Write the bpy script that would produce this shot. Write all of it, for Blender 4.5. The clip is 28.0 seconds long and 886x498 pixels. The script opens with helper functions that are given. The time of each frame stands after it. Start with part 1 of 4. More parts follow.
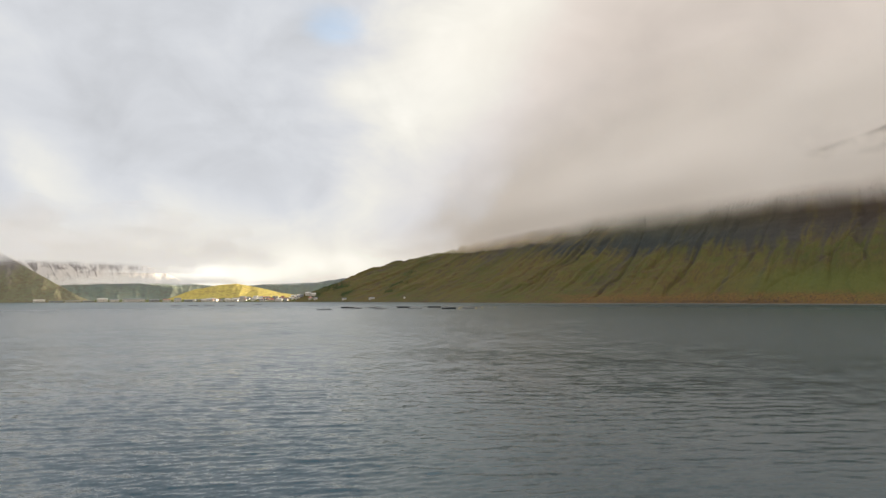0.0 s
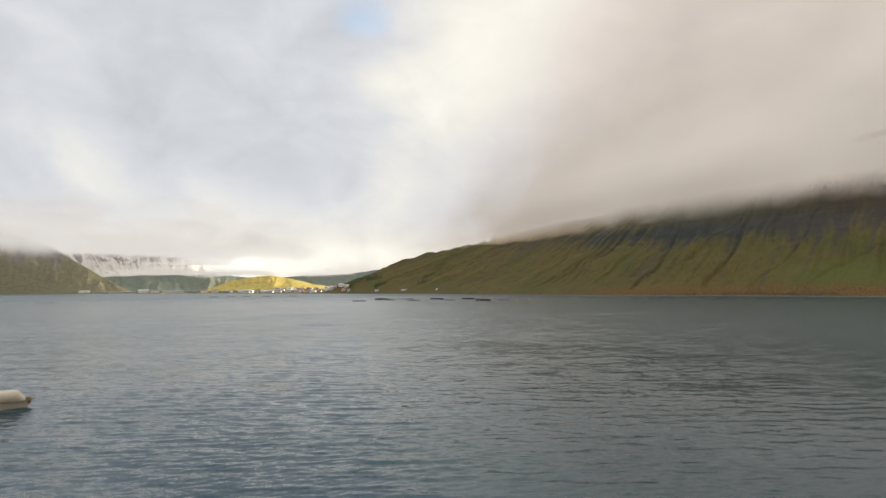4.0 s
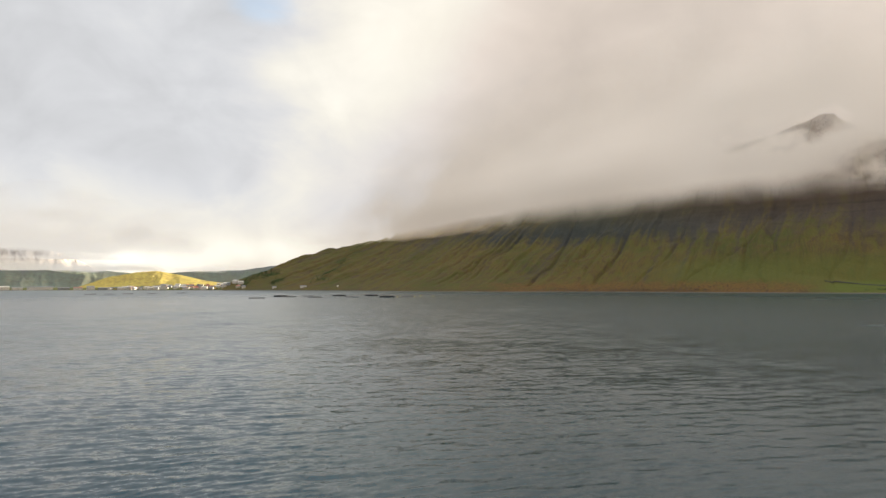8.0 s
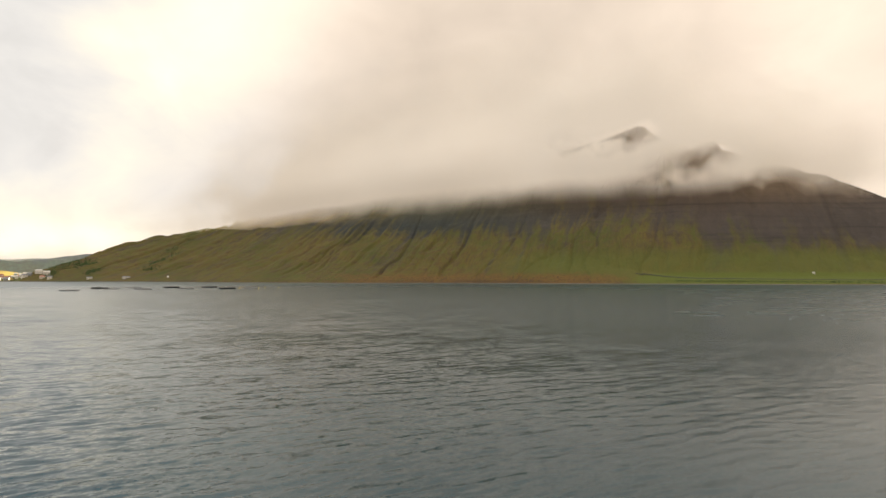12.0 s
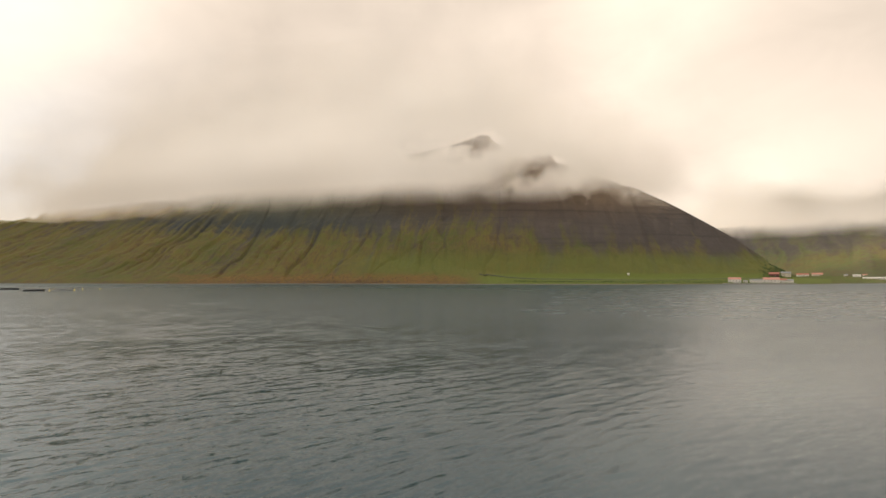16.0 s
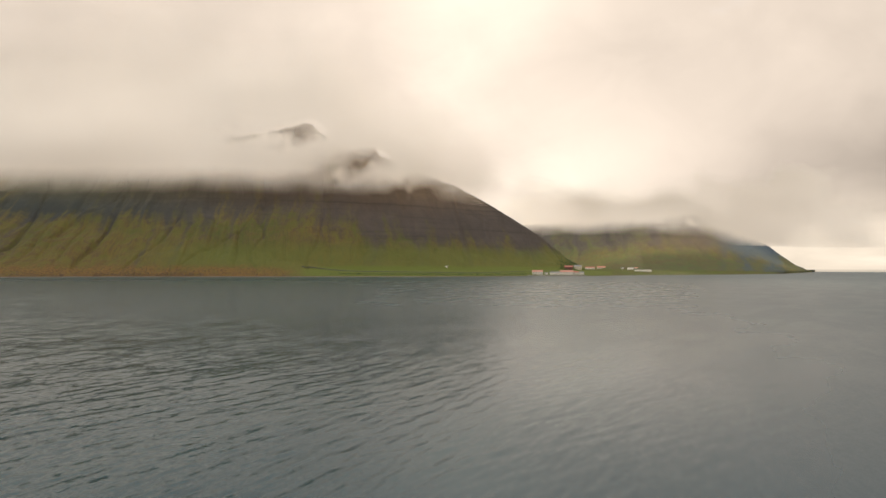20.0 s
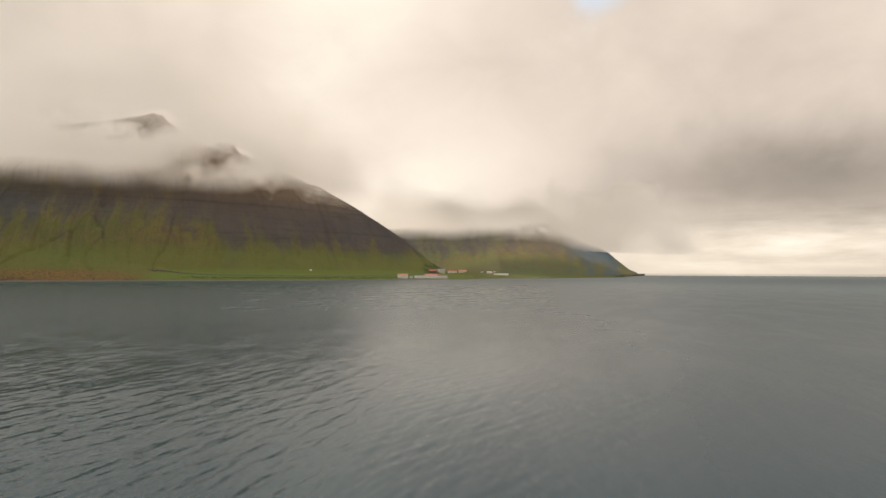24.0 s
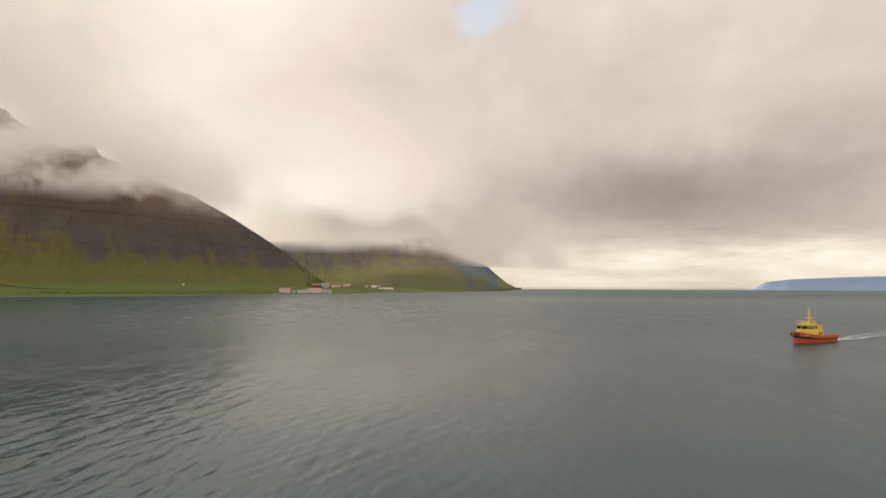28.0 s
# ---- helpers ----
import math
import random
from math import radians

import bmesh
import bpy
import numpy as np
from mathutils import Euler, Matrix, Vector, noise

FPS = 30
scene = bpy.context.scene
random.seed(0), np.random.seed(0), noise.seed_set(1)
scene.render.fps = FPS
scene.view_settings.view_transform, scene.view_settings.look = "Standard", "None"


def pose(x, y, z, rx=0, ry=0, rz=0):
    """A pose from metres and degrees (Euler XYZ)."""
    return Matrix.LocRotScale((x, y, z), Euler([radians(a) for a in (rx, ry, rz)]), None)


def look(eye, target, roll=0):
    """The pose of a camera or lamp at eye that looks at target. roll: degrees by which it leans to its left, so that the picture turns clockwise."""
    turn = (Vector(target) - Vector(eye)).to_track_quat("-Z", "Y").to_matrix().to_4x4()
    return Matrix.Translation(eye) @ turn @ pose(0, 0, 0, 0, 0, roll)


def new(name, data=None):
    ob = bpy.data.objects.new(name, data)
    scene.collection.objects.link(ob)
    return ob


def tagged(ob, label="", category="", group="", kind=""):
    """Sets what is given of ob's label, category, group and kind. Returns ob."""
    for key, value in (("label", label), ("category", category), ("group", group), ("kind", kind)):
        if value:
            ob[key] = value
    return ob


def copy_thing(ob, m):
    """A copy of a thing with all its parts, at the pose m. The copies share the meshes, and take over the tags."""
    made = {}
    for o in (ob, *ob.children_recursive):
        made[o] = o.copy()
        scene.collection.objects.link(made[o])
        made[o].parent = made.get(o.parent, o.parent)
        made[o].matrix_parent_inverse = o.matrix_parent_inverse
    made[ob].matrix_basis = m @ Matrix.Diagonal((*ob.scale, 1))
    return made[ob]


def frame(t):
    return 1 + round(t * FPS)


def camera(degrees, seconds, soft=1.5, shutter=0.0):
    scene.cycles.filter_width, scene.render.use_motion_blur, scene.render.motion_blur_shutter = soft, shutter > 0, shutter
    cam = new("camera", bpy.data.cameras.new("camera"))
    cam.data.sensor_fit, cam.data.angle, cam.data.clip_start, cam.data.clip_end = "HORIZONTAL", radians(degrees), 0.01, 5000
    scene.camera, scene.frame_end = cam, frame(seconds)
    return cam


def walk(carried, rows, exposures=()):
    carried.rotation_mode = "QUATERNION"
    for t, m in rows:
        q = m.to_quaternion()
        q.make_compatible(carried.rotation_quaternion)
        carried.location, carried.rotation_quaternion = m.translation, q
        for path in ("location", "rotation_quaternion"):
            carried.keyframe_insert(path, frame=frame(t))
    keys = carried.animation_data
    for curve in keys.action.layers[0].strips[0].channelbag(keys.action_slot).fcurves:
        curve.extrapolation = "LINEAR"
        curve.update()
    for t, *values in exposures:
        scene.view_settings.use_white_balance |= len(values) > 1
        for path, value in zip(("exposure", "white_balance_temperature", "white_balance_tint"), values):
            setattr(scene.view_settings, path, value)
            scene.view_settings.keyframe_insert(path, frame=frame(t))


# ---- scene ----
# Camera: a slow ship's deck 18 m over the fjord; rows of seconds, bearing, pitch, roll in degrees.
EYE_Z = 18.0
DRIFT = (-1.302, 1.125)
TURNS = (
    (0, -0.06, 4.78, -0.36), (0.5, -0.65, 4.74, -0.36), (1, -1.21, 4.61, -0.36), (1.5, -1.68, 4.51, -0.35),
    (2, -2.17, 4.40, -0.34), (2.5, -2.47, 4.31, -0.32), (3, -2.76, 4.16, -0.30), (3.5, -2.94, 4.10, -0.30),
    (4, -3.15, 3.96, -0.29), (4.5, -3.20, 3.79, -0.31), (5, -2.92, 3.64, -0.32), (5.5, -2.12, 3.57, -0.32),
    (6, -1.08, 3.56, -0.32), (6.5, 0.11, 3.53, -0.31), (7, 2.17, 3.54, -0.29), (7.5, 4.56, 3.61, -0.28),
    (8, 6.83, 3.58, -0.25), (8.5, 9.20, 3.51, -0.23), (9, 11.30, 3.46, -0.21), (9.5, 13.31, 3.29, -0.18),
    (10, 15.22, 3.15, -0.15), (10.5, 17.00, 2.97, -0.13), (11, 18.74, 2.84, -0.11), (11.5, 20.47, 2.72, -0.10),
    (12, 22.27, 2.66, -0.09), (12.5, 23.91, 2.65, -0.08), (13, 25.57, 2.68, -0.07), (13.5, 27.19, 2.78, -0.07),
    (14, 28.92, 2.88, -0.05), (14.5, 30.88, 2.90, -0.04), (15, 32.96, 2.85, -0.03), (15.5, 35.12, 2.80, -0.01),
    (16, 37.59, 2.70, 0.01), (16.5, 40.19, 2.55, 0.02), (17, 42.48, 2.44, 0.04), (17.5, 44.63, 2.29, 0.06),
    (18, 46.77, 2.11, 0.07), (18.5, 48.99, 2.03, 0.08), (19, 51.29, 1.97, 0.09), (19.5, 53.50, 1.95, 0.09),
    (20, 55.53, 1.96, 0.11), (20.5, 57.34, 1.99, 0.12), (21, 58.96, 1.99, 0.14), (21.5, 60.58, 2.02, 0.16),
    (22, 62.22, 2.06, 0.18), (22.5, 63.92, 2.13, 0.20), (23, 65.68, 2.21, 0.21), (23.5, 67.49, 2.30, 0.21),
    (24, 69.24, 2.36, 0.21), (24.5, 71.17, 2.47, 0.20), (25, 73.22, 2.65, 0.19), (25.5, 75.28, 2.98, 0.18),
    (26, 77.07, 3.18, 0.17), (26.5, 78.44, 3.36, 0.16), (27, 79.49, 3.61, 0.15), (27.5, 80.33, 3.78, 0.14),
    (28, 80.97, 3.81, 0.12),
)


def bearing(az, r, z=0.0):
    """The point r metres out on a bearing (degrees clockwise from +y) as seen from the start of the path."""
    return Vector((r * math.sin(radians(az)), r * math.cos(radians(az)), z))


def sight(t, az, pitch, roll):
    eye = Vector((DRIFT[0] * t, DRIFT[1] * t, EYE_Z))
    way = Vector((math.sin(radians(az)), math.cos(radians(az)), math.tan(radians(pitch))))
    return look(eye, eye + way * 100, roll)


cam = camera(75.8, 28.0)
EXPOSURES = ((0, -0.18, 6150, 10), (7, -0.15, 6220, 10), (10, -0.02, 6620, 10), (12, 0.08, 6850, 10), (18, 0.13, 6700, 10), (21, 0.09, 6650, 10), (24, 0.0, 6560, 10), (28, -0.06, 6500, 10))
walk(cam, [(t, sight(t, az, pitch, roll)) for t, az, pitch, roll in TURNS], EXPOSURES)

# ---- world, sun ----
SUN_AZ, SUN_EL = 40.0, 9.5


class Val:
    """A socket of a node tree with arithmetic on it."""

    def __init__(self, tree, sock):
        self.tree, self.sock = tree, sock

    def op(self, kind, *others, clamp=False):
        node = self.tree.nodes.new("ShaderNodeMath")
        node.operation, node.use_clamp = kind, clamp
        for n, v in enumerate((self, *others)):
            if isinstance(v, Val):
                self.tree.links.new(v.sock, node.inputs[n])
            else:
                node.inputs[n].default_value = v
        return Val(self.tree, node.outputs[0])

    def __add__(self, o): return self.op("ADD", o)
    def __sub__(self, o): return self.op("SUBTRACT", o)
    def __mul__(self, o): return self.op("MULTIPLY", o)
    def __truediv__(self, o): return self.op("DIVIDE", o)
    def exp(self): return self.op("EXPONENT")
    def clip(self): return self.op("ADD", 0.0, clamp=True)

    def ramp(self, a, b, lo=0.0, hi=1.0):
        node = self.tree.nodes.new("ShaderNodeMapRange")
        node.interpolation_type = "SMOOTHSTEP"
        self.tree.links.new(self.sock, node.inputs[0])
        for n, v in enumerate((a, b, lo, hi)):
            node.inputs[n + 1].default_value = v
        return Val(self.tree, node.outputs[0])


def noise_val(tree, vec, scale, detail=5.0, rough=0.55, stretch=(1, 1, 1), distortion=0.0, shift=(0, 0, 0)):
    m = tree.nodes.new("ShaderNodeMapping")
    m.inputs["Scale"].default_value, m.inputs["Location"].default_value = stretch, shift
    n = tree.nodes.new("ShaderNodeTexNoise")
    for key, v in (("Scale", scale), ("Detail", detail), ("Roughness", rough), ("Distortion", distortion)):
        n.inputs[key].default_value = v
    tree.links.new(vec, m.inputs["Vector"])
    tree.links.new(m.outputs[0], n.inputs["Vector"])
    return Val(tree, n.outputs[0])


def mix_col(tree, fac, a, b):
    n = tree.nodes.new("ShaderNodeMix")
    n.data_type, n.clamp_factor = "RGBA", True
    for key, v in ((0, fac), (6, a), (7, b)):
        if isinstance(v, Val):
            tree.links.new(v.sock, n.inputs[key])
        elif key == 0:
            n.inputs[0].default_value = v
        else:
            n.inputs[key].default_value = (*v, 1)
    return Val(tree, n.outputs[2])


def split(tree, vec):
    n = tree.nodes.new("ShaderNodeSeparateXYZ")
    tree.links.new(vec, n.inputs[0])
    return [Val(tree, o) for o in n.outputs]


def sky():
    world = bpy.data.worlds.new("sky")
    scene.world = world
    world.use_nodes = True
    tree = world.node_tree
    tree.nodes.clear()
    vec = tree.nodes.new("ShaderNodeTexCoord").outputs["Generated"]
    x, y, z = split(tree, vec)
    broad = noise_val(tree, vec, 2.6, 6, 0.55, (1, 1, 1.7), 0.6)
    fine = noise_val(tree, vec, 6.0, 5, 0.5, (1, 1, 1.6), 0.3, (3, 1, 7))
    wisp = noise_val(tree, vec, 5.0, 6, 0.6, (1, 1, 6.0), 0.3, (9, 4, 2))
    az = x.op("ARCTAN2", y) * 57.2958 + (broad - 0.5) * 16 + (fine - 0.5) * 5
    el = z.op("ARCSINE") * 57.2958 + (fine - 0.5) * 3.2 + (broad - 0.5) * 4

    def lobe(a, e, wa, we, lean=0.0):
        v = el - e
        u = (az - a - v * lean) / wa
        v = v / we
        return ((u * u + v * v) * -1.0).exp()

    puff = noise_val(tree, vec, 8.0, 7, 0.52, (1, 1, 1.3), 0.5, (2, 6, 4))
    light = (broad - 0.5) * 0.22 + (fine - 0.5) * 0.13 + (puff - 0.5) * az.ramp(-8, 20, 0.34, 0.16) + 0.66
    light = light + (wisp - 0.5) * lobe(108, 3.0, 24, 2.6) * 1.1
    for a, e, wa, we, lean, gain in (SKY_LOBES):
        light = light + lobe(a, e, wa, we, lean) * gain
    light = light + z.ramp(0.40, 0.90, 0, 0.5)
    light = light.op("MAXIMUM", 0.2)
    light = light * z.ramp(-0.0012, 0.0002, 0.8, 1.0)
    # grey-blue cloud towards the town, beige cloud over the mountain and the sea
    tint = mix_col(tree, az.ramp(-16, 20).op("MAXIMUM", az.ramp(-80, -48, 1, 0)), (0.995, 0.988, 0.985), (1.135, 0.975, 0.83))
    tint = mix_col(tree, z.ramp(0.40, 0.75), tint, mix_col(tree, az.ramp(-20, 25), (0.94, 1.0, 1.06), (1.09, 0.99, 0.85)))
    tint = mix_col(tree, z.ramp(0.02, 0.15, 1, 0) * az.ramp(-75, -40) * 0.9, tint, (1.13, 0.985, 0.80))
    warm = light.ramp(0.78, 1.02) * z.ramp(0.45, 0.65, 1, 0)
    tint = mix_col(tree, warm * 0.75, tint, (1.05, 0.985, 0.83))
    cloud = tree.nodes.new("ShaderNodeVectorMath")
    cloud.operation = "SCALE"
    tree.links.new(tint.sock, cloud.inputs[0])
    tree.links.new(light.sock, cloud.inputs["Scale"])
    air = tree.nodes.new("ShaderNodeTexSky")
    air.sky_type, air.sun_disc = "NISHITA", False
    air.sun_elevation, air.sun_rotation = radians(SUN_EL), radians(SUN_AZ)
    blue = tree.nodes.new("ShaderNodeVectorMath")
    blue.operation = "SCALE"
    tree.links.new(air.outputs[0], blue.inputs[0])
    blue.inputs["Scale"].default_value = 0.36
    gap = lobe(-11, 26, 5, 2.6, 0.5) + lobe(84.5, 26.8, 3.6, 4.2, 0.3)
    gap = (gap * (wisp + 0.5)).ramp(0.3, 1.1) * 0.45
    both = mix_col(tree, gap, Val(tree, cloud.outputs[0]), Val(tree, blue.outputs[0]))
    back = tree.nodes.new("ShaderNodeBackground")
    tree.links.new(both.sock, back.inputs[0])
    out = tree.nodes.new("ShaderNodeOutputWorld")
    tree.links.new(back.outputs[0], out.inputs[0])


# bearing, height, half-widths, lean, gain of the bright and dark masses of the overcast
SKY_LOBES = (
    # Lobes at height 46 and bearing -120: unseen, added to brighten water and house fronts.
    (2, 23, 10, 15, 0.7, 0.36), (-120, 35, 50, 30, 0, 0.25), (62, 46, 12, 10, 0, 0.9), (2, 46, 13, 10, 0, 0.8), (-20, 5, 18, 4.0, 0, 0.12), (-21, 2.2, 5, 1.5, 0, 0.50), (-11, 2.6, 5, 2.0, 0, 0.30), (-26, 15, 13, 6, 0, -0.07), (-12, 11, 6, 4, 0, -0.10), (-30, 14, 26, 22, 0, 0.15), (60, 12, 9, 6, 0, -0.05),
    (-37, 11, 3.5, 3, -0.6, 0.16), (22, 13, 16, 6, 0, -0.10), (61, 30, 12, 17, 0.3, 0.38), (45, 20, 14, 8, 0, 0.12), (103, 8.6, 18, 3.8, 0.3, -0.30), (108, 16, 26, 10, 0, -0.05),
    (82, 17, 12, 7, 0, 0.04), (122, 13, 18, 7, 0, -0.08), (112, 23, 24, 10, 0, 0.12), (58, 24, 9, 8, 0, -0.06), (112, 3.0, 20, 1.6, 0, 0.26), (92, 1.4, 12, 1.4, 0, 0.12), (69, 9, 12, 6.0, 0, 0.28), (34, 14.5, 5, 2.5, 0, -0.12),
)
sky()
sun = new("sun", bpy.data.lights.new("sun", "SUN"))
sun.data.energy, sun.data.angle, sun.data.color = 14.0, radians(7.0), (1.0, 0.84, 0.58)
sun.matrix_world = look(bearing(SUN_AZ, 1000, 1000 * math.tan(radians(SUN_EL))), (0, 0, 0))


# ---- materials ----
def material(name):
    mat = bpy.data.materials.new(name)
    mat.use_nodes = True
    tree = mat.node_tree
    return mat, tree, tree.nodes["Principled BSDF"]


def place(tree):
    return tree.nodes.new("ShaderNodeNewGeometry").outputs["Position"]


def bump(tree, height, strength, distance, normal=None):
    n = tree.nodes.new("ShaderNodeBump")
    n.inputs["Strength"].default_value, n.inputs["Distance"].default_value = strength, distance
    tree.links.new(height.sock, n.inputs["Height"])
    if normal:
        tree.links.new(normal, n.inputs["Normal"])
    return n.outputs[0]


def plain(name, a, b, scale=2.0, rough=0.6, metal=0.0, relief=0.0, stretch=(1, 1, 1)):
    """Paint, timber or metal: two tones over two scales of grain and stain."""
    mat, tree, bsdf = material(name)
    vec = tree.nodes.new("ShaderNodeTexCoord").outputs["Object"]
    grain = noise_val(tree, vec, scale * 6, 4, 0.6, stretch)
    stain = noise_val(tree, vec, scale, 5, 0.6, stretch, 0.4, (5, 2, 1))
    col = mix_col(tree, (grain * 0.4 + stain * 0.8 - 0.1).clip(), a, b)
    tree.links.new(col.sock, bsdf.inputs["Base Color"])
    tree.links.new((stain * 0.3 + (rough - 0.15)).sock, bsdf.inputs["Roughness"])
    bsdf.inputs["Metallic"].default_value = metal
    if relief:
        tree.links.new(bump(tree, grain, 0.5, relief), bsdf.inputs["Normal"])
    return mat


def attr(tree, name):
    n = tree.nodes.new("ShaderNodeAttribute")
    n.attribute_name = name
    return Val(tree, n.outputs["Fac"])


def slopes(tree, vec, scale, stretch, turn, along, across, detail=2.0, rough=0.5, shift=(0, 0, 0)):
    """Slopes of a field of wavelets whose crests are drawn out one way: a pair of values about zero."""
    m = tree.nodes.new("ShaderNodeMapping")
    m.inputs["Scale"].default_value, m.inputs["Location"].default_value, m.inputs["Rotation"].default_value = stretch, shift, (0, 0, radians(turn))
    n = tree.nodes.new("ShaderNodeTexNoise")
    for key, v in (("Scale", scale), ("Detail", detail), ("Roughness", rough), ("Distortion", 0.25)):
        n.inputs[key].default_value = v
    tree.links.new(vec, m.inputs["Vector"])
    tree.links.new(m.outputs[0], n.inputs["Vector"])
    u, v, _ = split(tree, n.outputs["Color"])
    return (u - 0.5) * along, (v - 0.5) * across


def water_mat():
    """Water whose wavelets, from long chop to cat's-paws, tilt the surface at every range."""
    mat, tree, bsdf = material("fjord_water")
    geo = tree.nodes.new("ShaderNodeNewGeometry")
    vec = geo.outputs["Position"]
    x, y, z = split(tree, vec)
    out = (x * x + y * y).op("SQRT")
    gust = noise_val(tree, vec, 0.011, 4, 0.6, (0.5, 1.3, 1), 0.8, (3, 8, 0)).ramp(0.34, 0.66)
    paw = noise_val(tree, vec, 0.05, 3, 0.6, (0.5, 1.2, 1), 0.6, (11, 5, 0)).ramp(0.30, 0.70)
    # sheltered water to the east lies smoother
    east = (x + 28).op("ARCTAN2", y - 24).ramp(-0.1, 1.2)
    live = (gust * 0.35 + paw * 0.25 + 0.70) * (east * -0.74 + 1.0)
    sx, sy = None, None
    for scale, stretch, turn, along, across, detail, shift, near, far in WAVELETS:
        u, v = slopes(tree, vec, scale, stretch, turn, along, across, detail, 0.55, shift)
        fade = out.ramp(near, far, 1, 0)
        sx, sy = (u * fade, v * fade) if sx is None else (sx + u * fade, sy + v * fade)
    join = tree.nodes.new("ShaderNodeCombineXYZ")
    tree.links.new((sx * live).sock, join.inputs[0])
    tree.links.new((sy * live).sock, join.inputs[1])
    lean = tree.nodes.new("ShaderNodeVectorMath")
    lean.operation = "ADD"
    tree.links.new(geo.outputs["Normal"], lean.inputs[0])
    tree.links.new(join.outputs[0], lean.inputs[1])
    unit = tree.nodes.new("ShaderNodeVectorMath")
    unit.operation = "NORMALIZE"
    tree.links.new(lean.outputs[0], unit.inputs[0])
    tree.links.new(unit.outputs[0], bsdf.inputs["Normal"])
    col = mix_col(tree, gust, (0.005, 0.037, 0.055), (0.008, 0.043, 0.058))
    tree.links.new(col.sock, bsdf.inputs["Base Color"])
    tree.links.new((out.ramp(40, 300, 0.14, 0.22) + out.ramp(600, 1500, 0, 0.08) + (x + 28).op("ARCTAN2", y - 24).ramp(1.3, 1.75) * 0.12 + east * 0.05 + (paw - 0.5) * 0.03).sock, bsdf.inputs["Roughness"])
    bsdf.inputs["IOR"].default_value = 1.40
    return mat


# scale, stretch, turn of the crests, slope along and across them, detail, shift, ranges over which it fades out
WAVELETS = (
    (0.025, (0.55, 1.0, 1), 5, 0.06, 0.12, 2.5, (40, 3, 0), 1500, 4500),
    (0.19, (0.40, 1.0, 1), -4, 0.06, 0.18, 1.5, (23, 31, 0), 500, 1400),
    (0.60, (0.42, 1.0, 1), -8, 0.15, 0.40, 1.5, (7, 90, 0), 180, 700),
    (1.80, (0.55, 1.0, 1), 12, 0.24, 0.44, 1.5, (61, 17, 0), 80, 300),
    (5.00, (0.65, 1.0, 1), 0, 0.26, 0.34, 1.0, (15, 47, 0), 45, 130),
)


def terrain_mat(name, grass_a, grass_b, rock_a, rock_b, tint_haze_col=(0.038, 0.049, 0.048)):
    """Grass and scree by the cover of the slope, with rills that run down it, tussocks and stones."""
    mat, tree, bsdf = material(name)
    vec = place(tree)
    join = tree.nodes.new("ShaderNodeCombineXYZ")
    tree.links.new(attr(tree, "across").sock, join.inputs[0])
    tree.links.new((attr(tree, "down") * 0.20).sock, join.inputs[1])
    run = noise_val(tree, join.outputs[0], 0.055, 6, 0.68, (1, 1, 1), 0.35)
    fine_run = noise_val(tree, join.outputs[0], 0.21, 4, 0.65, (1, 1, 1), 0.3, (9, 9, 0))
    big = noise_val(tree, vec, 0.006, 5, 0.6, (1, 1, 1.5), 0.4)
    mid = noise_val(tree, vec, 0.045, 6, 0.68, (1, 1, 0.6), 0.5, (3, 3, 3))
    small = noise_val(tree, vec, 0.30, 4, 0.7)
    dry = (big * 1.3 + run * 0.6 + mid * 1.1 - 1.0).clip()
    grass = mix_col(tree, dry, grass_b, grass_a)
    grass = mix_col(tree, (mid * 0.8 + big * 0.3 + small * 0.3).ramp(0.60, 0.88) * 0.6, grass, (0.130, 0.075, 0.036))
    grass = mix_col(tree, (fine_run * 0.7 + mid * 0.6 + small * 0.3).ramp(0.72, 1.0) * 0.45, grass, rock_b)
    rock = mix_col(tree, (mid * 0.5 + small * 0.5 + run * 0.5 - 0.25).clip(), rock_a, rock_b)
    cover = (attr(tree, "scree") + (run - 0.5) * 0.7 + (mid - 0.5) * 1.5 + (small - 0.5) * 0.35).ramp(-0.02, 1.05)
    beds = noise_val(tree, vec, 0.02, 4, 0.6, (0.12, 0.12, 5.0), 0.2, (1, 4, 2))
    rock = mix_col(tree, beds.ramp(0.46, 0.68) * 0.40, rock, tuple(c * 0.7 for c in rock_b))
    # Bluer rock: painted haze on the far cape, plain tint high on the mountain.
    rock = mix_col(tree, attr(tree, "tint_haze") * 0.85, rock, tint_haze_col)
    col = mix_col(tree, cover, grass, rock)
    col = mix_col(tree, (attr(tree, "meadow") + (mid - 0.5) * 0.6).ramp(0.3, 0.8), col, (0.120, 0.142, 0.036))
    shore = attr(tree, "shore") + (mid - 0.5) * 1.1 + (small - 0.5) * 0.5
    col = mix_col(tree, shore.ramp(0.3, 0.9), col, mix_col(tree, small.ramp(0.4, 0.65), (0.205, 0.120, 0.042), (0.085, 0.060, 0.036)))
    up = split(tree, vec)[2] + (small - 0.5) * 1.6
    col = mix_col(tree, up.ramp(1.0, 2.2, 1, 0), col, (0.190, 0.170, 0.145))
    tree.links.new(col.sock, bsdf.inputs["Base Color"])
    bsdf.inputs["Roughness"].default_value = 0.95
    bsdf.inputs["Specular IOR Level"].default_value = 0.1
    tree.links.new(bump(tree, mid * 3 + small + fine_run * 0.5, 0.8, 2.0), bsdf.inputs["Normal"])
    return mat


